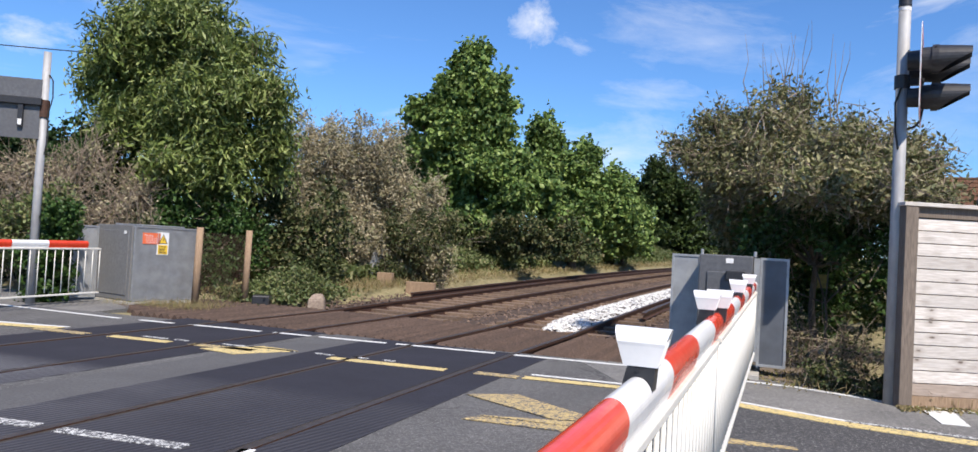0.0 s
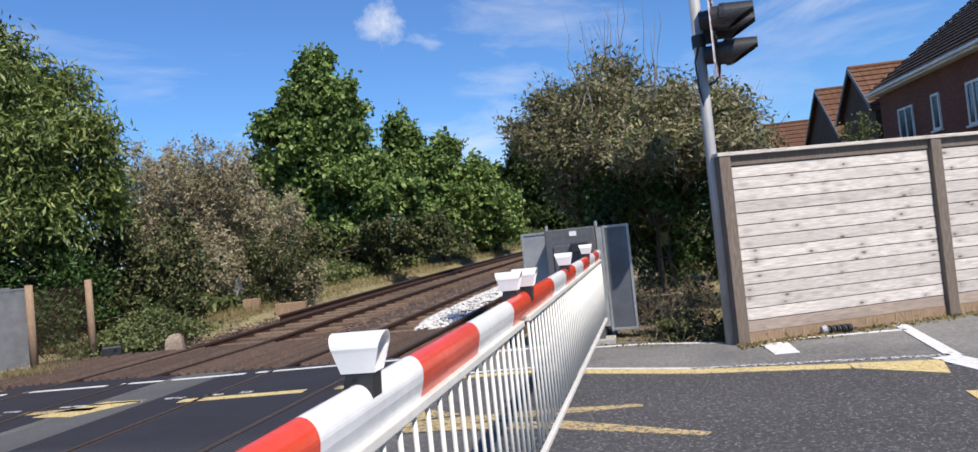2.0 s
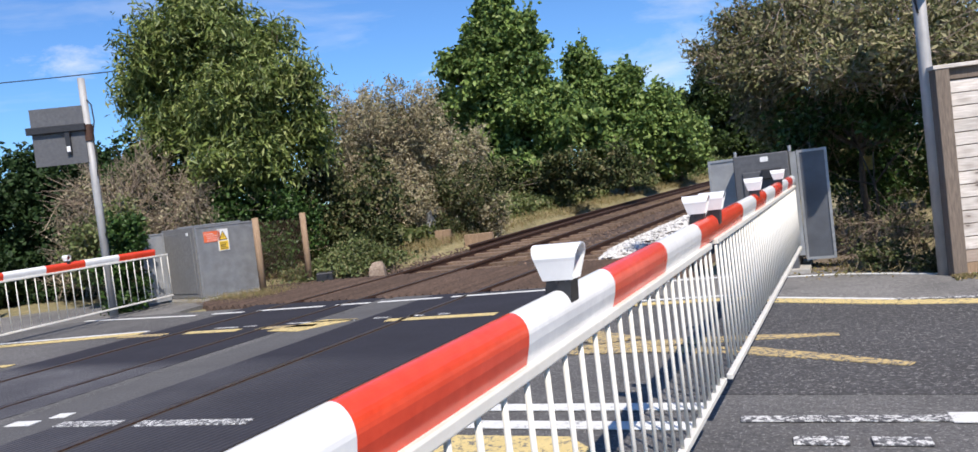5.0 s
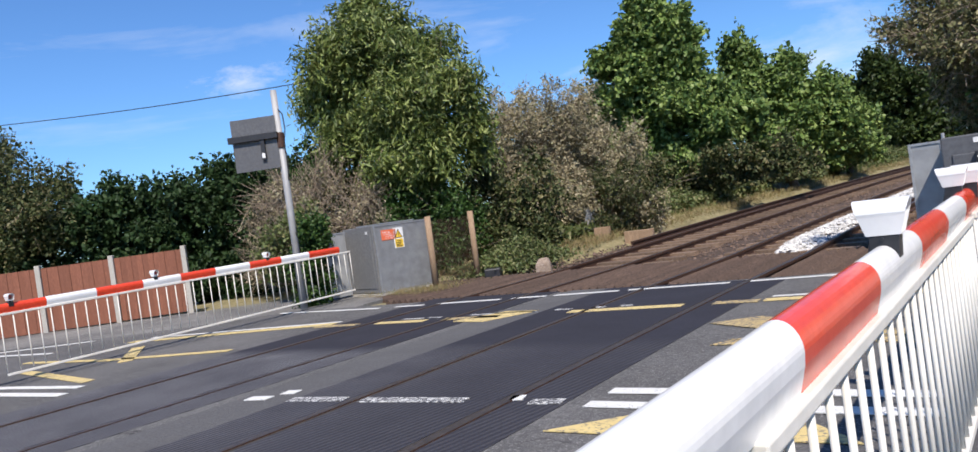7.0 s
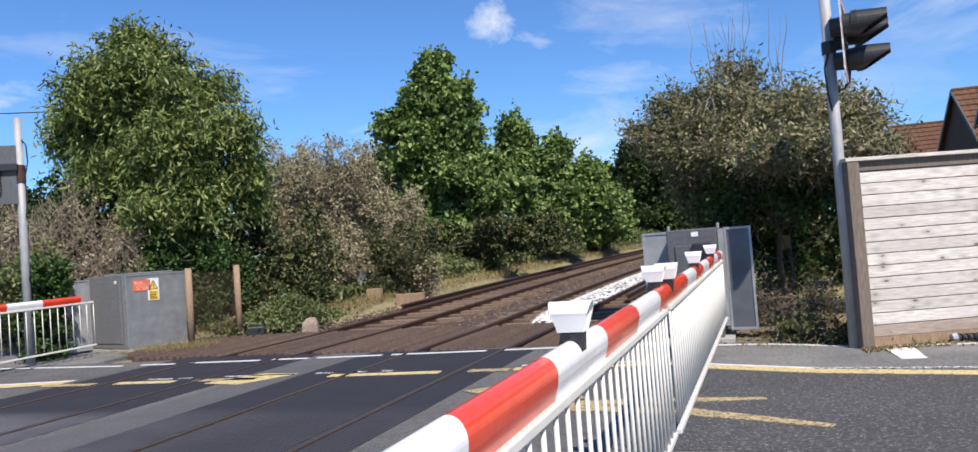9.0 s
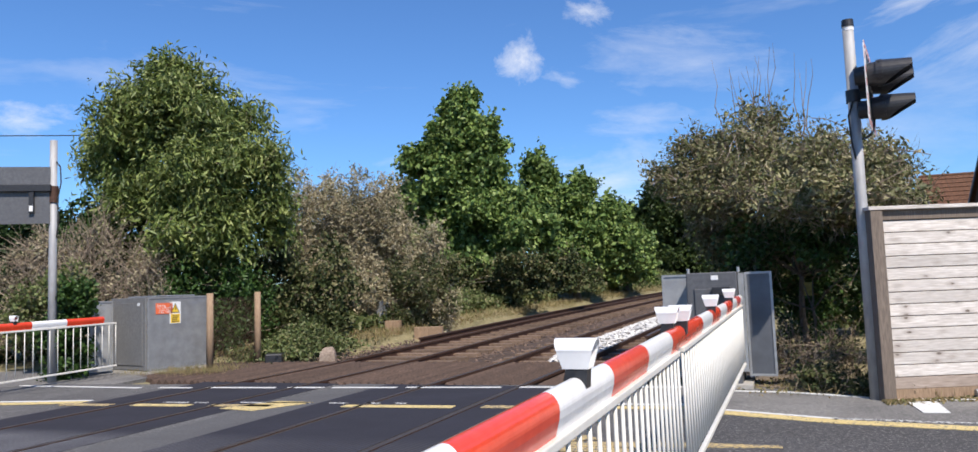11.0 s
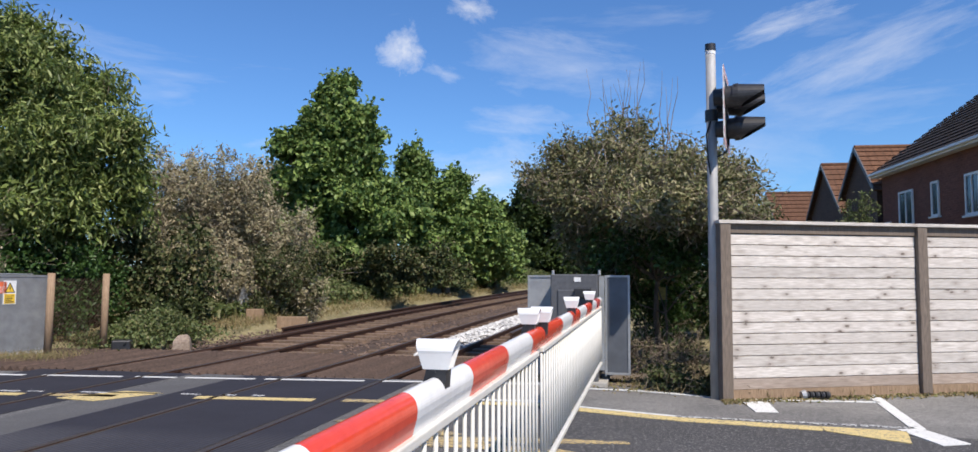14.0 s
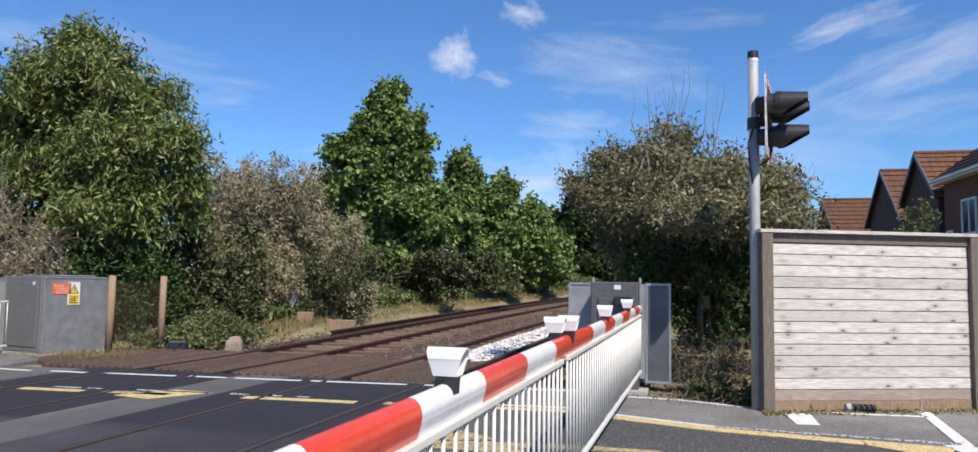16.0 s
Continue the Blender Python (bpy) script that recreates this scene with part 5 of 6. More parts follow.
plant("bush", (-10.0, 14.2, 0.0), [(-11.0, 14.4, 1.2, 2.4, 1.0, 1.3), (-9.2, 14.6, 1.0, 1.2, 0.9, 1.1), (-13.0, 14.0, 1.6, 1.6, 1.0, 1.6)],
      L_IVY, 1500, 14, 0.2, 0.1, 0.6, "dense dark evergreen undergrowth beneath a tree", "bush", 12, trunk=0, twigs=200)
plant("bush", (-12.2, 12.8, 0.0), [(-12.3, 12.9, 1.7, 1.6, 0.9, 1.7), (-11.0, 13.0, 1.6, 1.2, 0.8, 1.6), (-13.6, 12.9, 1.3, 1.2, 0.8, 1.4)],
      L_DRY, 700, 9, 0.22, 0.09, 0.5, "half-bare brown bramble thicket with arching stems", "bush", 13, trunk=0, twigs=1500, twig_len=1.1, twig_r=0.008)
plant("bush", (-9.35, 9.95, 0.0), [(-9.3, 10.0, 1.3, 0.5, 0.45, 0.55), (-9.35, 10.0, 0.6, 0.45, 0.4, 0.7)],
      L_IVY, 420, 12, 0.11, 0.09, 0.75, "glossy green ivy climbing round the pole", "ivy", 14, trunk=0)
plant("bush", (-11.3, 11.4, 0.0), [(-11.3, 11.5, 1.3, 0.8, 0.6, 1.1), (-12.1, 11.6, 0.9, 0.6, 0.5, 0.8)],
      L_WEED, 420, 12, 0.16, 0.09, 0.7, "leafy green bush with yellowing shoots by the fence", "bush", 15, trunk=0, twigs=120)
# buddleia between the posts and the track
plant("bush", (-8.7, 21.4, 0.0), [(-10.28, 21.44, 3.99, 1.77, 1.65, 1.89), (-8.75, 21.2, 3.4, 1.53, 1.53, 1.89), (-7.57, 21.44, 2.46, 1.42, 1.42, 1.89), (-11.11, 21.44, 2.46, 1.42, 1.42, 2.24), (-8.99, 20.61, 1.51, 2.12, 1.3, 1.53), (-6.74, 21.67, 1.28, 0.94, 1.06, 1.3)],
      L_DRY, 3800, 15, 0.19, 0.115, 0.4, "large dusty grey-brown bush with dry seed heads", "bush", 21, trunk=0.08, fill=0.35, twigs=2200, twig_len=0.7)
plant("bush", (-7.0, 21.0, 0.0), [(-7.04, 20.85, 1.04, 1.06, 0.94, 1.42), (-6.33, 21.2, 1.75, 0.71, 0.71, 1.06)],
      L_ELDER, 600, 14, 0.16, 0.1, 0.5, "dark green shrub at the edge of a dry bush", "bush", 22, trunk=0, twigs=150)
# rough growth behind the line-side bushes
plant("thicket", (-16.0, 24.5, tz(-16, 24.5)), [(-25.0 + 1.7 * k, 24.3 + 0.9 * math.sin(k * 2.1), 1.3 + 0.5 * math.sin(k * 1.3), 1.7, 1.2, 1.7 + 0.3 * math.sin(k * 2.7)) for k in range(10)],
      L_ELDER, 2600, 15, 0.26, 0.17, 0.6, "dark rough thicket behind the line-side bushes", "thicket", 23, trunk=0.05, fill=0.5)
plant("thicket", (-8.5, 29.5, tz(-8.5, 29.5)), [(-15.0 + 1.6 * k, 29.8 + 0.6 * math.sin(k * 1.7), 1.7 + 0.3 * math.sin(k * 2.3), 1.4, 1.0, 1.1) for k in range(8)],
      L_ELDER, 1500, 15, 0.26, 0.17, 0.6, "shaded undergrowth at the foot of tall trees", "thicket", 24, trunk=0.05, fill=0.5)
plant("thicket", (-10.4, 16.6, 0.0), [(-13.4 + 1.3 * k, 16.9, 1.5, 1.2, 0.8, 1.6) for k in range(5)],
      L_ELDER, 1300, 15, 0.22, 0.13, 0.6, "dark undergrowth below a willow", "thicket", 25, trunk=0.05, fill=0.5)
# sycamores
plant("tree", (-8.9, 32.0, tz(-8.9, 32)), [(-8.95, 32, 9.5, 0.9, 0.9, 1.2), (-8.2, 32, 8.3, 1.4, 1.3, 1.0), (-9.8, 32, 8.6, 0.8, 0.8, 0.8), (-10.2, 32, 7.4, 1.6, 1.3, 0.95), (-8.4, 31.8, 6.5, 1.5, 1.5, 1.2), (-10.3, 32, 5.8, 1.5, 1.4, 1.1), (-8.0, 31.6, 5.0, 1.9, 1.7, 1.4), (-10.0, 31.8, 4.0, 1.5, 1.5, 1.2), (-6.5, 31.4, 3.8, 1.7, 1.5, 1.5), (-8.8, 31.4, 2.6, 2.2, 1.6, 1.2), (-11.6, 32, 7.5, 0.7, 0.6, 0.35), (-11.5, 32, 5.6, 0.8, 0.7, 0.5)],
      L_DARK, 4800, 16, 0.34, 0.23, 0.72, "tall dark green broadleaf tree with an uneven crown", "tree", 31, trunk=0.3)
plant("tree", (-4.9, 37.0, tz(-4.9, 37)), [(-6.55, 37, 7.2, 0.75, 0.9, 1.05), (-6.3, 37, 5.6, 1.15, 1.2, 1.2), (-4.5, 37, 6.0, 0.9, 1.0, 1.05), (-3.35, 37.5, 4.5, 1.1, 1.2, 1.15), (-5.0, 36.8, 4.4, 1.6, 1.5, 1.4), (-2.6, 37.5, 3.2, 1.1, 1.2, 1.1), (-4.6, 36.8, 3.0, 1.9, 1.6, 1.4)],
      L_DARK, 3000, 15, 0.36, 0.24, 0.72, "dark green broadleaf tree beside the line", "tree", 32, trunk=0.25)
plant("tree", (-3.4, 46.0, tz(-3.4, 46)), [(-2.9, 46, 3.5, 1.3, 1.5, 1.4), (-5.1, 46, 4.0, 1.7, 1.8, 1.7), (-3.2, 45, 2.4, 1.8, 1.7, 1.4)],
      L_DARK, 1500, 14, 0.32, 0.25, 0.75, "rounded dark green tree beside the line", "tree", 33, trunk=0.2)
plant("tree", (1.8, 66.0, tz(1.8, 66)), [(-3.2, 66, 7.6, 1.9, 2, 2.3), (-1.2, 66, 6.4, 2.4, 2.2, 2.4), (1.0, 66, 5.6, 2.4, 2.2, 2.4), (-0.6, 65, 3.6, 3.6, 2.4, 2.0), (-5.6, 67, 5.6, 2.4, 2.2, 2.6)],
      L_FAR, 2400, 14, 0.42, 0.3, 0.8, "distant olive green tree beyond the bend of the line", "tree", 34, trunk=0.3)
plant("tree", (7.5, 78.0, tz(7.5, 78)), [(3.0, 78, 4.2, 4.5, 3, 3.2), (9.0, 79, 4.7, 4.5, 3, 3.4), (-3.0, 79, 4.7, 4.0, 3, 3.4)],
      L_FAR, 1800, 14, 0.5, 0.38, 0.8, "distant row of green trees", "tree", 35, trunk=0.3)
plant("tree", (-14.0, 40.0, tz(-14, 40)), [(-14, 40, 4.5, 4.0, 3, 3.6), (-18, 38, 3.8, 4.0, 3, 3.2), (-12, 36, 3.0, 3, 2.5, 2.4)],
      L_FAR, 1700, 14, 0.45, 0.3, 0.8, "green trees behind the line-side bushes", "tree", 36, trunk=0.3)
plant("thicket", (8.0, 17.0, tz(8, 17)), [(4.5 + 1.5 * k, 16.0 + 0.5 * math.sin(k * 1.9), 1.0, 1.2, 0.9, 1.1) for k in range(7)],
      L_ELDER, 1300, 14, 0.22, 0.13, 0.6, "dark garden shrubs behind the board fence", "thicket", 37, trunk=0.05, fill=0.5)
# big shrub behind the right machine
plant("bush", (3.7, 12.2, 0.0), [(2.05, 12.3, 3.3, 0.75, 0.8, 0.5), (2.95, 12.3, 3.65, 0.95, 0.9, 0.72), (4.0, 12.2, 3.3, 0.95, 0.9, 0.65), (4.9, 12.2, 2.95, 0.6, 0.7, 0.55), (2.8, 11.2, 2.9, 0.85, 0.9, 0.55), (3.8, 10.8, 2.75, 0.9, 0.9, 0.55), (4.6, 10.6, 2.65, 0.65, 0.8, 0.5), (3.4, 10.0, 2.45, 0.65, 0.6, 0.38), (4.3, 9.9, 2.4, 0.6, 0.6, 0.38), (2.3, 12.2, 2.6, 0.7, 0.8, 0.55), (3.0, 12.7, 1.9, 0.9, 0.7, 0.8)],
      L_SHRUB, 3400, 15, 0.19, 0.09, 0.42, "large overgrown shrub with sparse grey-green leaves and dead stems", "bush", 41, trunk=0.07, fill=0.35, twigs=2600, twig_len=0.55)
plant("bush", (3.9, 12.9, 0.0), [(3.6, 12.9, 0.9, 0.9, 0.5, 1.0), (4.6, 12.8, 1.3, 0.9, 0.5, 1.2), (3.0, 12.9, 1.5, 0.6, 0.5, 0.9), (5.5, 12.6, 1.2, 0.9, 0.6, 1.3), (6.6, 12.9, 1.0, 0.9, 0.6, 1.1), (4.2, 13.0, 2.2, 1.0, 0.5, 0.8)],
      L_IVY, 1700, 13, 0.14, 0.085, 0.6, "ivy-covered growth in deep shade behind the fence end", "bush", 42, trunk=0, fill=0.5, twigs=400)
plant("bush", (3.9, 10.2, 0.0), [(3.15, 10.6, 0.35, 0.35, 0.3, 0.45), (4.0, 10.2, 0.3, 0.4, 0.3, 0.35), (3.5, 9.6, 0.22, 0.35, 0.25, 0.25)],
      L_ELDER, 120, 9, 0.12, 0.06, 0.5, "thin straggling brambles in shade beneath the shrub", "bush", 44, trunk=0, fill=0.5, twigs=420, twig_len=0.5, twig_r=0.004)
plant("bush", (3.6, 8.75, 0.0), [(3.55, 8.75, 0.16, 0.32, 0.2, 0.2), (4.15, 8.35, 0.16, 0.2, 0.1, 0.22), (3.9, 8.45, 0.1, 0.2, 0.12, 0.14)],
      L_ELDER, 240, 10, 0.07, 0.05, 0.6, "small green weeds and dry stalks at the pole foot", "weeds", 43, trunk=0, twigs=120, twig_len=0.2, twig_r=0.003)


plant("bush", (3.7, 10.9, 0.0), [(3.95, 10.6, 1.95, 0.55, 0.35, 0.4), (3.25, 10.9, 2.05, 0.5, 0.35, 0.35), (2.75, 11.3, 1.7, 0.35, 0.3, 0.5), (4.35, 10.0, 1.8, 0.3, 0.25, 0.45)],
      L_IVY, 420, 11, 0.17, 0.085, 0.62, "green ivy trailing below the shrub's crown", "ivy", 45, trunk=0.03, fill=0.35, twigs=160, twig_len=0.5, twig_r=0.004)


def sprigs():
    """Bare upright stems above the big shrub."""
    rng = np.random.default_rng(5)
    bm = bmesh.new()
    for k in range(16):
        x = 3.3 + rng.normal(0, 0.32)
        p = Vector((x, 12.6 + rng.normal(0, 0.2), 3.6))
        for j in range(4):
            q = p + Vector((rng.normal(0, 0.07), rng.normal(0, 0.05), rng.uniform(0.25, 0.5)))
            cyl(bm, p, q, 0.012 - 0.0025 * j, 0.0095 - 0.0025 * j, 5, False)
            p = q
    for k in range(40):
        p = Vector((3.6 + rng.normal(0, 0.9), 11.6 + rng.normal(0, 0.2), 2.9 + rng.normal(0, 0.5)))
        d = Vector((rng.normal(0, 0.6), -0.3, rng.normal(0.3, 0.4)))
        for j in range(5):
            q = p + d.normalized() * 0.22
            cyl(bm, p, q, 0.007, 0.006, 4, False)
            d += Vector((rng.normal(0, 0.25), rng.normal(0, 0.1), -0.22))
            p = q
    tagged(link("bare_stems", bm, M_TWIG), "bare dry stems rising out of the shrub", "stems", kind="stuff")


sprigs()
# hedge and tree beyond the left barrier
plant("hedge", (-18.0, 12.2, 0.0), [(-22.6 + 0.85 * k, 10.2 + 0.42 * k, 1.1 + 1.75 * j, 1.25, 1.1, 1.2) for k in range(12) for j in (0, 1)],
      L_HEDGE, 6500, 17, 0.2, 0.15, 0.6, "tall clipped dark green conifer hedge", "hedge", 51, trunk=0, fill=0.5)
plant("tree", (-22.2, 10.6, 0.0), [(-21.6, 10.4, 3.9, 1.9, 1.4, 1.7), (-23.6, 10.2, 4.2, 2.0, 1.6, 2.0), (-20.2, 10.4, 3.2, 1.3, 1.0, 1.1), (-25.6, 9.4, 4.0, 2.0, 1.6, 2.2), (-21.8, 9.8, 2.6, 1.4, 0.9, 1.0)],
      L_ELDER, 2000, 14, 0.24, 0.13, 0.5, "grey-green spreading tree above a garden fence", "tree", 52, trunk=0.15, twigs=200)


def scrub(name, n, place, size, aspect, material, label, seed, upright=False, height=0.25):
    rng = np.random.default_rng(seed)
    pts = np.array([place(rng) for _ in range(n)])
    pts[:, 2] += rng.uniform(0.0, height, n)
    dr = rng.normal(0, 0.5 if upright else 0.9, (n, 3)) + np.array([0, 0, 1.1 if upright else 0.2])
    ob = leaf_mesh(name, pts, dr, size, aspect, material, None, rng)
    return tagged(ob, label, "plants", kind="stuff")


def bank_place(rng):
    while True:
        s = 6 + 70 * rng.random() ** 1.6
        a = -6.9 - abs(rng.normal(0, 2.6))
        x, y, z, th = rail_at(s, a)
        if noise.noise((x * 0.35, y * 0.25, 1.0)) > -0.15 and a < -7.4:
            return x, y, tz(x, y)


def straw_place(rng):
    s = 3 + 60 * rng.random() ** 1.5
    a = -6.4 - abs(rng.normal(0, 0.8))
    x, y, z, th = rail_at(s, a)
    return x, y, tz(x, y) - 0.02


def near_weed(rng):
    k = rng.random()
    x, y = -7.1 + rng.normal(0, 0.5) - 0.5 * k, 13.2 + 3.2 * k + rng.normal(0, 0.3)
    d = math.hypot(x + 7.0, (y - 14.6) / 1.3)
    return x, y, max(0, 0.75 * (1 - d * 0.8)) * rng.random()


def right_bank(rng):
    s = 10 + 60 * rng.random()
    a = 3.2 + abs(rng.normal(0, 1.5))
    x, y, z, th = rail_at(s, a)
    return x, y, tz(x, y)


scrub("bramble_bank", 42000, bank_place, 0.17, 0.65, L_WEED, "low green brambles and ivy covering the railway bank", 61, height=0.5)
scrub("dry_grass", 16000, straw_place, 0.2, 0.08, L_STRAW, "straw-coloured dry grass along the ballast edge", 62, True)
scrub("bramble_mound", 9000, near_weed, 0.09, 0.65, L_WEED, "green bramble mound behind the chain-link fence", 63, height=0.25)
scrub("bramble_bank", 6000, right_bank, 0.18, 0.6, L_WEED, "low green growth along the line", 64, height=0.5)


def foot_grass(rng):
    k = rng.random()
    if k < 0.5:
        return -8.2 + rng.uniform(-0.4, 1.6), 10.95 + rng.normal(0, 0.25) + (rng.random() if rng.random() < 0.4 else 0), 0.0
    x = rng.uniform(3.0, 9)
    return x, 8.55 + (x - 4.9) * 0.345 - abs(rng.normal(0, 0.06)) if x > 4.1 else 8.9 + rng.normal(0, 0.25), 0.0


scrub("verge_grass", 2600, foot_grass, 0.14, 0.06, L_STRAW, "thin dry grass tufts along fence and cabinet feet", 65, True, 0.08)


def litter_place(rng):
    if rng.random() < 0.25:
        return 3.5 + rng.normal(0, 0.5), 9.3 + rng.normal(0, 0.35), 0.014
    x = 4.0 + 9 * rng.random() ** 1.4
    return x, 8.06 + (x - 4.0) * 0.345 - abs(rng.normal(0, 0.13)), 0.008


scrub("leaf_litter", 3600, litter_place, 0.045, 0.6, L_STRAW, "dry brown leaf litter and grit along the fence foot", 66, False, 0.012)


# ---- chain-link fence and line-side things ----
def chain_fence():
    th = thing("chain_link_fence", 0, 0, 0, 0, "rusty chain-link fence on round timber posts", "fence")
    for x, y, h in ((-7.459, 11.65, 1.5), (-7.239, 12.94, 1.5)):
        bm = bmesh.new()
        cyl(bm, (x, y, -0.1), (x + 0.02, y, h), 0.07, 0.065, 12)
        part("post", bm, M_OLDWOOD, th, "round brown timber post", smooth=True)
    a, b = Vector((-7.44, 11.75, 0.1)), Vector((-7.24, 12.85, 0.1))
    bm = bmesh.new()
    d, L, H = (b - a).normalized(), (b - a).length, 1.3
    step = 0.075
    n = int((L + H) / step)
    for k in range(n):
        for sgn in (1, -1):
            u0 = k * step - (H if sgn > 0 else 0)
            p0, p1 = (u0, 0.0), (u0 + sgn * H, H)
            if sgn < 0:
                p0, p1 = (k * step, 0.0), (k * step - H, H)
            t0, t1 = 0.0, 1.0
            dx = p1[0] - p0[0]
            lo, hi = sorted(((0 - p0[0]) / dx, (L - p0[0]) / dx))
            t0, t1 = max(t0, lo), min(t1, hi)
            if t1 - t0 > 0.02:
                q0 = a + d * (p0[0] + dx * t0) + Vector((0, 0, H * t0))
                q1 = a + d * (p0[0] + dx * t1) + Vector((0, 0, H * t1))
                cyl(bm, q0, q1, 0.0035, 0.0035, 3, False)
    part("wire_mesh", bm, M_RAIL, th, "rusty diamond wire mesh")


chain_fence()


def lineside():
    bm = bmesh.new()
    loft(bm, [[(-0.2, -0.16, -0.1), (0.2, -0.16, -0.1), (0.2, 0.16, -0.1), (-0.2, 0.16, -0.1)], [(-0.19, -0.15, 0.22), (0.18, -0.15, 0.24), (0.18, 0.15, 0.24), (-0.17, 0.15, 0.22)], [(-0.1, -0.08, 0.36), (0.12, -0.08, 0.38), (0.12, 0.08, 0.38), (-0.1, 0.08, 0.36)]])
    bmesh.ops.bevel(bm, geom=bm.edges[:], offset=0.02, segments=2, affect="EDGES")
    ob = link("marker_stone", bm, M_OLDSTONE)
    ob.matrix_basis = pose(-5.66, 13.15, -0.04, 0, 0, 20) @ Matrix.Diagonal((0.85, 0.85, 0.85, 1))
    tagged(ob, "worn concrete marker block with a rounded top", "marker stone")
    for x, y, w, h in ((-7.1, 19.6, 0.45, 0.42), (-6.05, 19.8, 0.85, 0.5)):
        b = boxm(-w / 2, w / 2, -0.12, 0.12, -0.1, h, 0.015)
        ob = link("timber_block", b, M_OLDWOOD)
        ob.matrix_basis = pose(x, y, tz(x, y), 0, 0, 8)
        tagged(ob, "brown timber baulk standing beside the track", "timber block", "timber blocks")
    ob = link("cable_box", boxm(-0.18, 0.18, -0.15, 0.15, -0.05, 0.2, 0.03), M_BLACK)
    ob.matrix_basis = pose(-6.8, 12.9, -0.02, 0, 0, 25)
    tagged(ob, "low dark line-side cable box in the grass", "cable box")
    bm = bmesh.new()
    loft(bm, [[(-0.22, -0.02, 0), (0.22, -0.02, 0), (0.22, 0.02, 0), (-0.22, 0.02, 0)], [(-0.12, -0.02, 1.15), (0.16, -0.02, 1.2), (0.16, 0.02, 1.2), (-0.12, 0.02, 1.15)]])
    ob = link("metal_sheet", bm, M_GALV)
    ob.matrix_basis = pose(-7.9, 20.3, 0.0, -8, 6, 10)
    tagged(ob, "leaning grey metal sheet among the bushes", "metal sheet")
    bm = bmesh.new()
    for k in range(9):
        cyl(bm, (-0.02 + 0.032 * k, 0, 0.05), (0.005 + 0.032 * k, 0.004 * (k % 2), 0.05), 0.045 + 0.006 * (k % 2), 0.043, 12)
    th = thing("broken_lamp", 5.05, 8.36, 0.0, 10, "broken black plastic lamp lying at the fence foot", "debris")
    part("body", bm, M_BLACK, th)
    bm = bmesh.new()
    cyl(bm, (-0.08, 0, 0.05), (-0.03, 0, 0.055), 0.05, 0.06, 12)
    part("rim", bm, M_GALV, th, "shiny rim")
    ob = link("yellow_notice", boxm(-0.07, 0.07, -0.005, 0.005, 1.1, 1.3), M_DIMYELLOW)
    ob.matrix_basis = pose(3.62, 11.1, 0, 0, 0, -8)
    tagged(ob, "yellow notice half hidden in the shrub, shade put into its colour", "notice")


lineside()


# ---- brown panel fence beyond the far barrier ----
def brown_fence():
    p0, p1 = Vector((-24.0, 3.2, 0)), Vector((-14.4, 10.7, 0))
    a = math.degrees(math.atan2((p1 - p0).y, (p1 - p0).x))
    th = thing("panel_fence", p0.x, p0.y, 0, a, "red-brown boarded fence panels between concrete posts", "fence", kind="structure")
    L = (p1 - p0).length
    src = None
    n = 7
    bay = L / n
    for k in range(n + 1):
        part("post", boxm(k * bay - 0.06, k * bay + 0.06, -0.07, 0.07, -0.1, 1.66, 0.01), M_CONC, th, "pale concrete post")
    for k in range(n):
        nb = 12
        w = (bay - 0.14) / nb
        for j in range(nb):
            m = Matrix.Translation((k * bay + 0.07 + j * w, 0.01 * (j % 2), 0))
            if src is None:
                src = part("board", boxm(0, w - 0.004, -0.012, 0.012, 0.02, 1.58), M_BROWNF, th)
                src.matrix_basis = m
            else:
                share("board", src, m, th)


brown_fence()
# ---- houses ----
def tiles(parent, a, b, c, d_, nu, nv, material, name="tile_course"):
    """Courses of tiles on a roof plane: a-b is the eave, d_-c the ridge."""
    a, b, c, d_ = map(Vector, (a, b, c, d_))
    nrm = (b - a).cross(d_ - a).normalized()
    if nrm.z < 0:
        nrm = -nrm
    bm = bmesh.new()
    for j in range(nv):
        v0, v1 = j / nv, (j + 1.12) / nv
        for i in range(nu):
            u0, u1 = (i + 0.03) / nu, (i + 0.97) / nu

            def at(u, v):
                v = min(v, 1.0)
                return a.lerp(b, u).lerp(d_.lerp(c, u), v)
            jit = 0.012 * random.random()
            p = [at(u0, v0) + nrm * (0.06 + jit), at(u1, v0) + nrm * (0.06 + jit), at(u1, v1) + nrm * 0.02, at(u0, v1) + nrm * 0.02]
            q = [at(u0, v0), at(u1, v0)]
            vs = [bm.verts.new(x) for x in p + q]
            bm.faces.new(vs[:4])
            bm.faces.new((vs[0], vs[1], vs[5], vs[4]))
    return part(name, bm, material, parent)


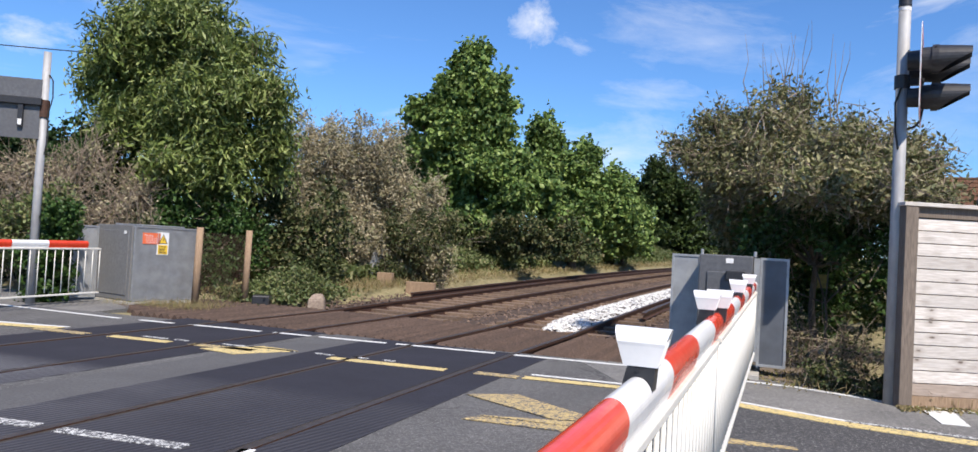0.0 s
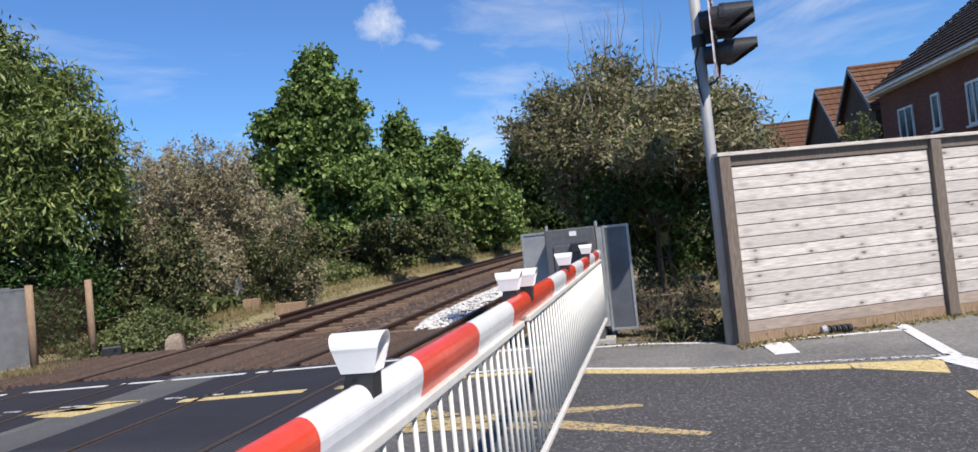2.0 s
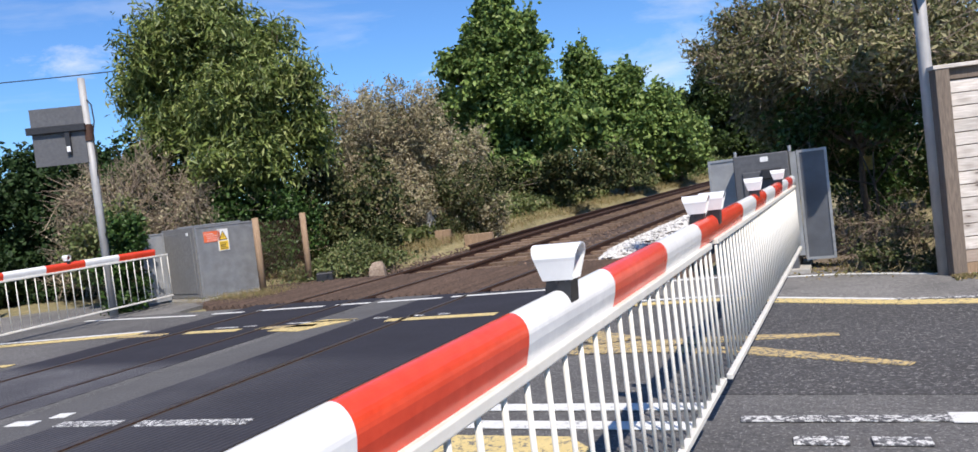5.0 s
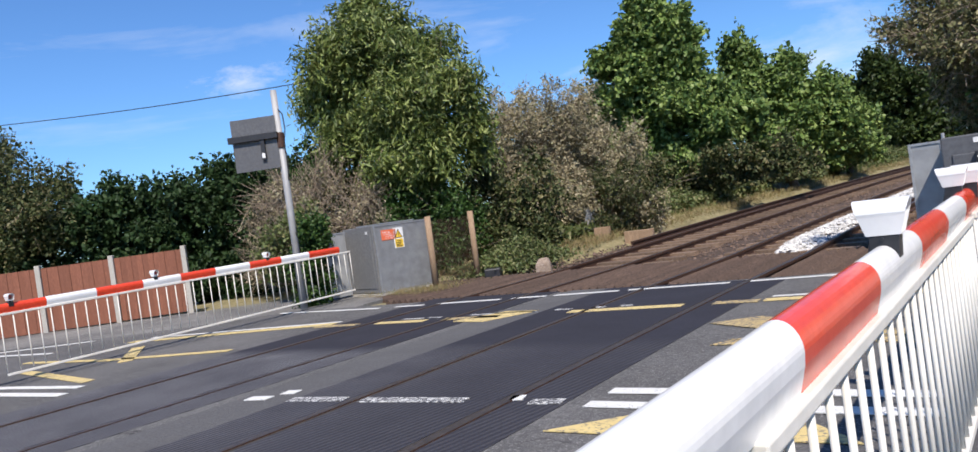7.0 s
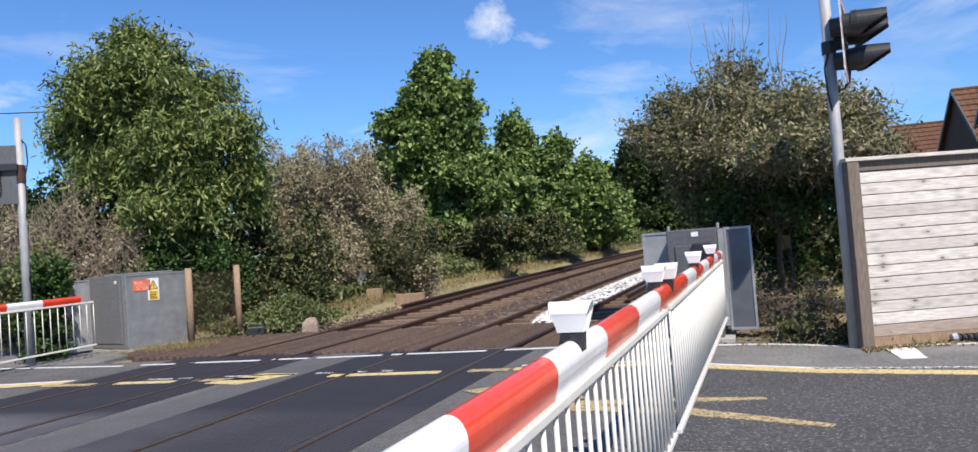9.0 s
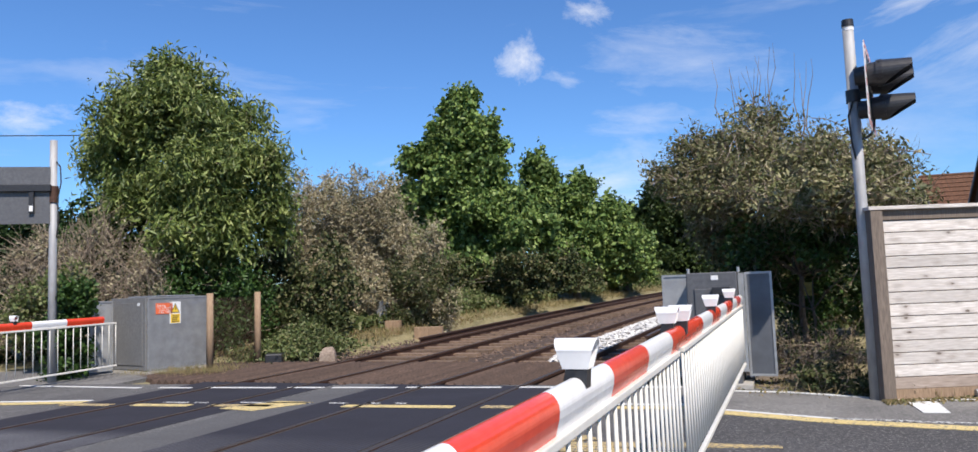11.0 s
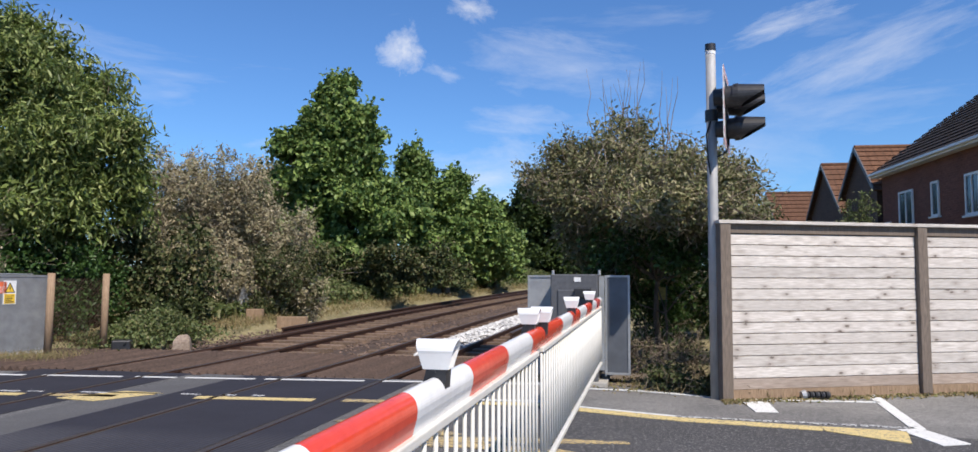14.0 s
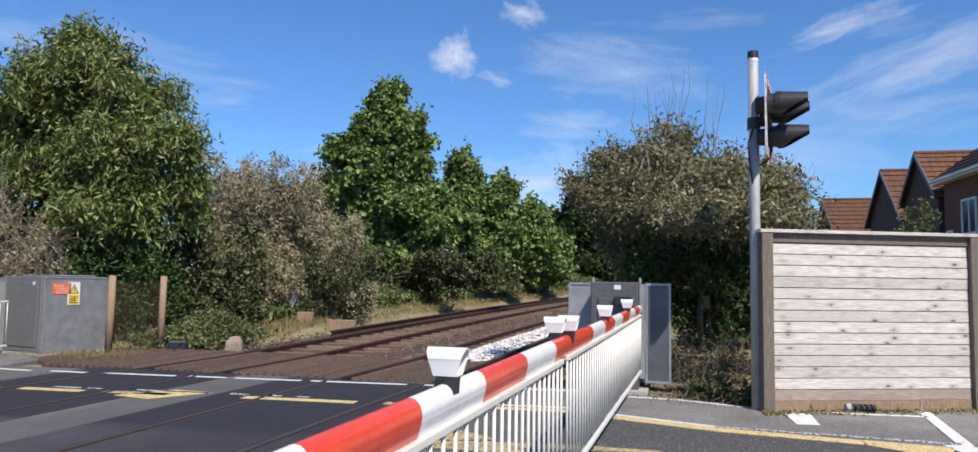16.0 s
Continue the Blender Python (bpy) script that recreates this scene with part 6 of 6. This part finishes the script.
def window(parent, m, w, h, panes=2):
    """A white framed window; m puts it in the wall, local -y looks out."""
    bm = frame_rect(bmesh.new(), -w / 2, w / 2, 0, h, 0, 0.07)
    for k in range(1, panes):
        box(bm, -w / 2 + w * k / panes - 0.03, -w / 2 + w * k / panes + 0.03, -0.03, 0.03, 0.07, h - 0.07)
    win = part("window", bm, M_FASCIA, parent, "white framed window")
    win.matrix_basis = m
    for k in range(panes):
        part("pane", boxm(-w / 2 + w * k / panes + 0.03, -w / 2 + w * (k + 1) / panes - 0.03, 0.0, 0.01, 0.05, h - 0.05), M_GLASS, win)
    part("sill", boxm(-w / 2 - 0.06, w / 2 + 0.06, -0.1, 0.02, -0.06, 0.0), M_FASCIA, win)


def brick_wall_mat(name, dark, light, mortar):
    m = mat(name, dark, light, 0.9, fine=12, coarse=0.8, bump=0.1)
    nt = m.node_tree
    b = nt.nodes["Principled BSDF"]
    old = b.inputs["Base Color"].links[0].from_socket
    tc = nt.nodes.new("ShaderNodeTexCoord")
    sep = nt.nodes.new("ShaderNodeSeparateXYZ")
    nt.links.new(tc.outputs["Object"], sep.inputs[0])
    add = nt.nodes.new("ShaderNodeMath")
    nt.links.new(sep.outputs[0], add.inputs[0])
    nt.links.new(sep.outputs[1], add.inputs[1])
    com = nt.nodes.new("ShaderNodeCombineXYZ")
    nt.links.new(add.outputs[0], com.inputs[0])
    nt.links.new(sep.outputs[2], com.inputs[1])
    br = nt.nodes.new("ShaderNodeTexBrick")
    br.inputs["Scale"].default_value = 1.0
    br.inputs["Brick Width"].default_value, br.inputs["Row Height"].default_value = 0.225, 0.075
    br.inputs["Mortar Size"].default_value = 0.008
    br.inputs["Color1"].default_value, br.inputs["Color2"].default_value, br.inputs["Mortar"].default_value = (0.8, 0.8, 0.8, 1), (1.15, 1.1, 1.1, 1), (*mortar, 1)
    nt.links.new(com.outputs[0], br.inputs[0])
    nt.links.new(mixc(nt, 1.0, old, br.outputs[0], "MULTIPLY"), b.inputs["Base Color"])
    return m


M_WALLA = brick_wall_mat("orange_red_brickwork", (0.1, 0.037, 0.025), (0.2, 0.075, 0.048), (1.2, 1.3, 1.4))
M_WALLB = brick_wall_mat("dark_brown_brickwork", (0.05, 0.033, 0.026), (0.1, 0.062, 0.048), (1.3, 1.4, 1.5))


def house_a(x0, y0, ez, rz, label):
    x1, y1 = x0 + 11.45, y0 + 8.4
    th = thing("house", x0, y0, 0, 0, label, "house", "houses")
    W, D = x1 - x0, y1 - y0
    bm = bmesh.new()
    loft(bm, [[(0, y, -0.2), (W, y, -0.2), (W, y, ez), (W / 2, y, rz - 0.1), (0, y, ez)] for y in (0, D)])
    part("wall", bm, M_WALLA, th, "red brick walls")
    tiles(th, (-0.35, -0.2, ez - 0.22), (-0.35, D + 0.2, ez - 0.22), (W / 2, D + 0.2, rz), (W / 2, -0.2, rz), 26, 22, M_ROOFDK)
    tiles(th, (W + 0.35, -0.2, ez - 0.22), (W + 0.35, D + 0.2, ez - 0.22), (W / 2, D + 0.2, rz), (W / 2, -0.2, rz), 26, 22, M_ROOFDK)
    part("gutter", boxm(-0.47, -0.35, -0.2, D + 0.2, ez - 0.3, ez - 0.2, 0.02), M_FASCIA, th)
    part("fascia", boxm(-0.35, -0.02, -0.2, D + 0.2, ez - 0.36, ez - 0.28), M_FASCIA, th)
    bm = bmesh.new()
    s = Vector((W / 2 + 0.35, 0, rz - ez + 0.22))
    for sg in (0, 1):
        a = Vector((-0.45, -0.22, ez - 0.42)) if not sg else Vector((W + 0.45, -0.22, ez - 0.42))
        c = Vector((W / 2, -0.22, rz - 0.12))
        loft(bm, [[a + Vector((0, 0, 0)), a + Vector((0, 0.05, 0)), a + Vector((0, 0.05, 0.26)), a + Vector((0, 0, 0.26))], [c + Vector((0, 0, -0.12)), c + Vector((0, 0.05, -0.12)), c + Vector((0, 0.05, 0.14)), c + Vector((0, 0, 0.14))]])
    part("bargeboard", bm, M_FASCIA, th, "white bargeboards")
    for yy, w, h, z, n in ((1.3, 1.2, 1.25, 3.35, 3), (3.9, 0.55, 1.15, 3.5, 1), (6.2, 1.2, 1.25, 3.35, 2), (7.9, 0.5, 0.6, 3.0, 1)):
        window(th, pose(-0.02, yy, z, 0, 0, -90), w, h, n)
    window(th, pose(4.2, -0.02, 3.3, 0, 0, 0), 1.4, 1.2, 2)
    part("downpipe", cyl(bmesh.new(), (-0.08, 0.25, 0), (-0.08, 0.25, ez - 0.3), 0.045), M_BLACK, th)
    # rooflight and aerial
    bm = bmesh.new()
    box(bm, -0.3, 0.3, -0.45, 0.45, 0, 0.08)
    k = math.atan2(rz - ez + 0.22, W / 2 + 0.35)
    rl = part("rooflight", bm, M_GLASS, th, "grey framed rooflight")
    rl.matrix_basis = Matrix.Translation((3.2, 4.0, ez - 0.22 + 3.55 * math.tan(k) + 0.09)) @ Matrix.Rotation(-k, 4, "Y")
    bm = tube(bmesh.new(), [(4.4, D - 0.3, 8.2), (4.4, D - 0.3, 9.8), (5.0, D - 0.3, 10.1)], 0.02)
    part("aerial", bm, M_GALV, th, "thin roof aerial")
    # porch roof edge towards the road
    tiles(th, (3.0, -1.6, 4.4), (8.0, -1.6, 4.4), (8.0, 0.0, 5.3), (3.0, 0.0, 5.3), 16, 5, M_ROOFDK)


house_a(13.7, 21.1, 5.7, 10.1, "red brick house with a dark tiled roof and white eaves")
house_a(13.0, 9.7, 5.15, 9.4, "red brick house nearer the road with white gutters")


def house_small(x, y, w, half, ez, rz, label, bushy=False):
    th = thing("house", x, y, 0, 0, label, "house", "houses")
    bm = bmesh.new()
    loft(bm, [[(xx, -half, -0.2), (xx, half, -0.2), (xx, half, ez), (xx, 0, rz - 0.08), (xx, -half, ez)] for xx in (0, w)])
    part("wall", bm, M_WALLB, th, "dark brown brick walls")
    for sg in (-1, 1):
        tiles(th, (-0.2, sg * (half + 0.25), ez - 0.25), (w, sg * (half + 0.25), ez - 0.25), (w, 0, rz), (-0.2, 0, rz), int(w / 0.33), 9, M_ROOFRED)
    bm = bmesh.new()
    for sg in (-1, 1):
        a, c = Vector((-0.25, sg * (half + 0.28), ez - 0.3)), Vector((-0.25, 0, rz - 0.02))
        loft(bm, [[a, a + Vector((0.05, 0, 0)), a + Vector((0.05, 0, 0.2)), a + Vector((0, 0, 0.2))], [c + Vector((0, 0, -0.12)), c + Vector((0.05, 0, -0.12)), c + Vector((0.05, 0, 0.08)), c + Vector((0, 0, 0.08))]])
    part("bargeboard", bm, M_SLATE, th, "dark bargeboards")
    part("ridge", cyl(bmesh.new(), (-0.2, 0, rz + 0.02), (w, 0, rz + 0.02), 0.1, 0.1, 10), M_ROOFRED, th)
    window(th, pose(0.9, -half - 0.02, ez - 1.75, 0, 0, 0), 0.9, 1.15, 2)
    return th


house_small(13.75, 32.0, 8.0, 1.8, 5.15, 6.95, "brown brick house wing with a tiled gable roof")
house_small(14.75, 40.0, 7.0, 2.6, 4.9, 7.4, "brown house with mossy clay tiles")
house_small(14.4, 51.0, 9.0, 2.6, 4.8, 7.15, "low brown-roofed house farther off")
plant("bush", (11.6, 26.0, 0.0), [(11.6, 26.0, 3.6, 0.6, 0.6, 0.8), (11.5, 26, 2.2, 0.7, 0.7, 1.2)], L_WEED, 260, 12, 0.15, 0.1, 0.5, "yellow-green garden shrub above the fence", "bush", 71, trunk=0.05)
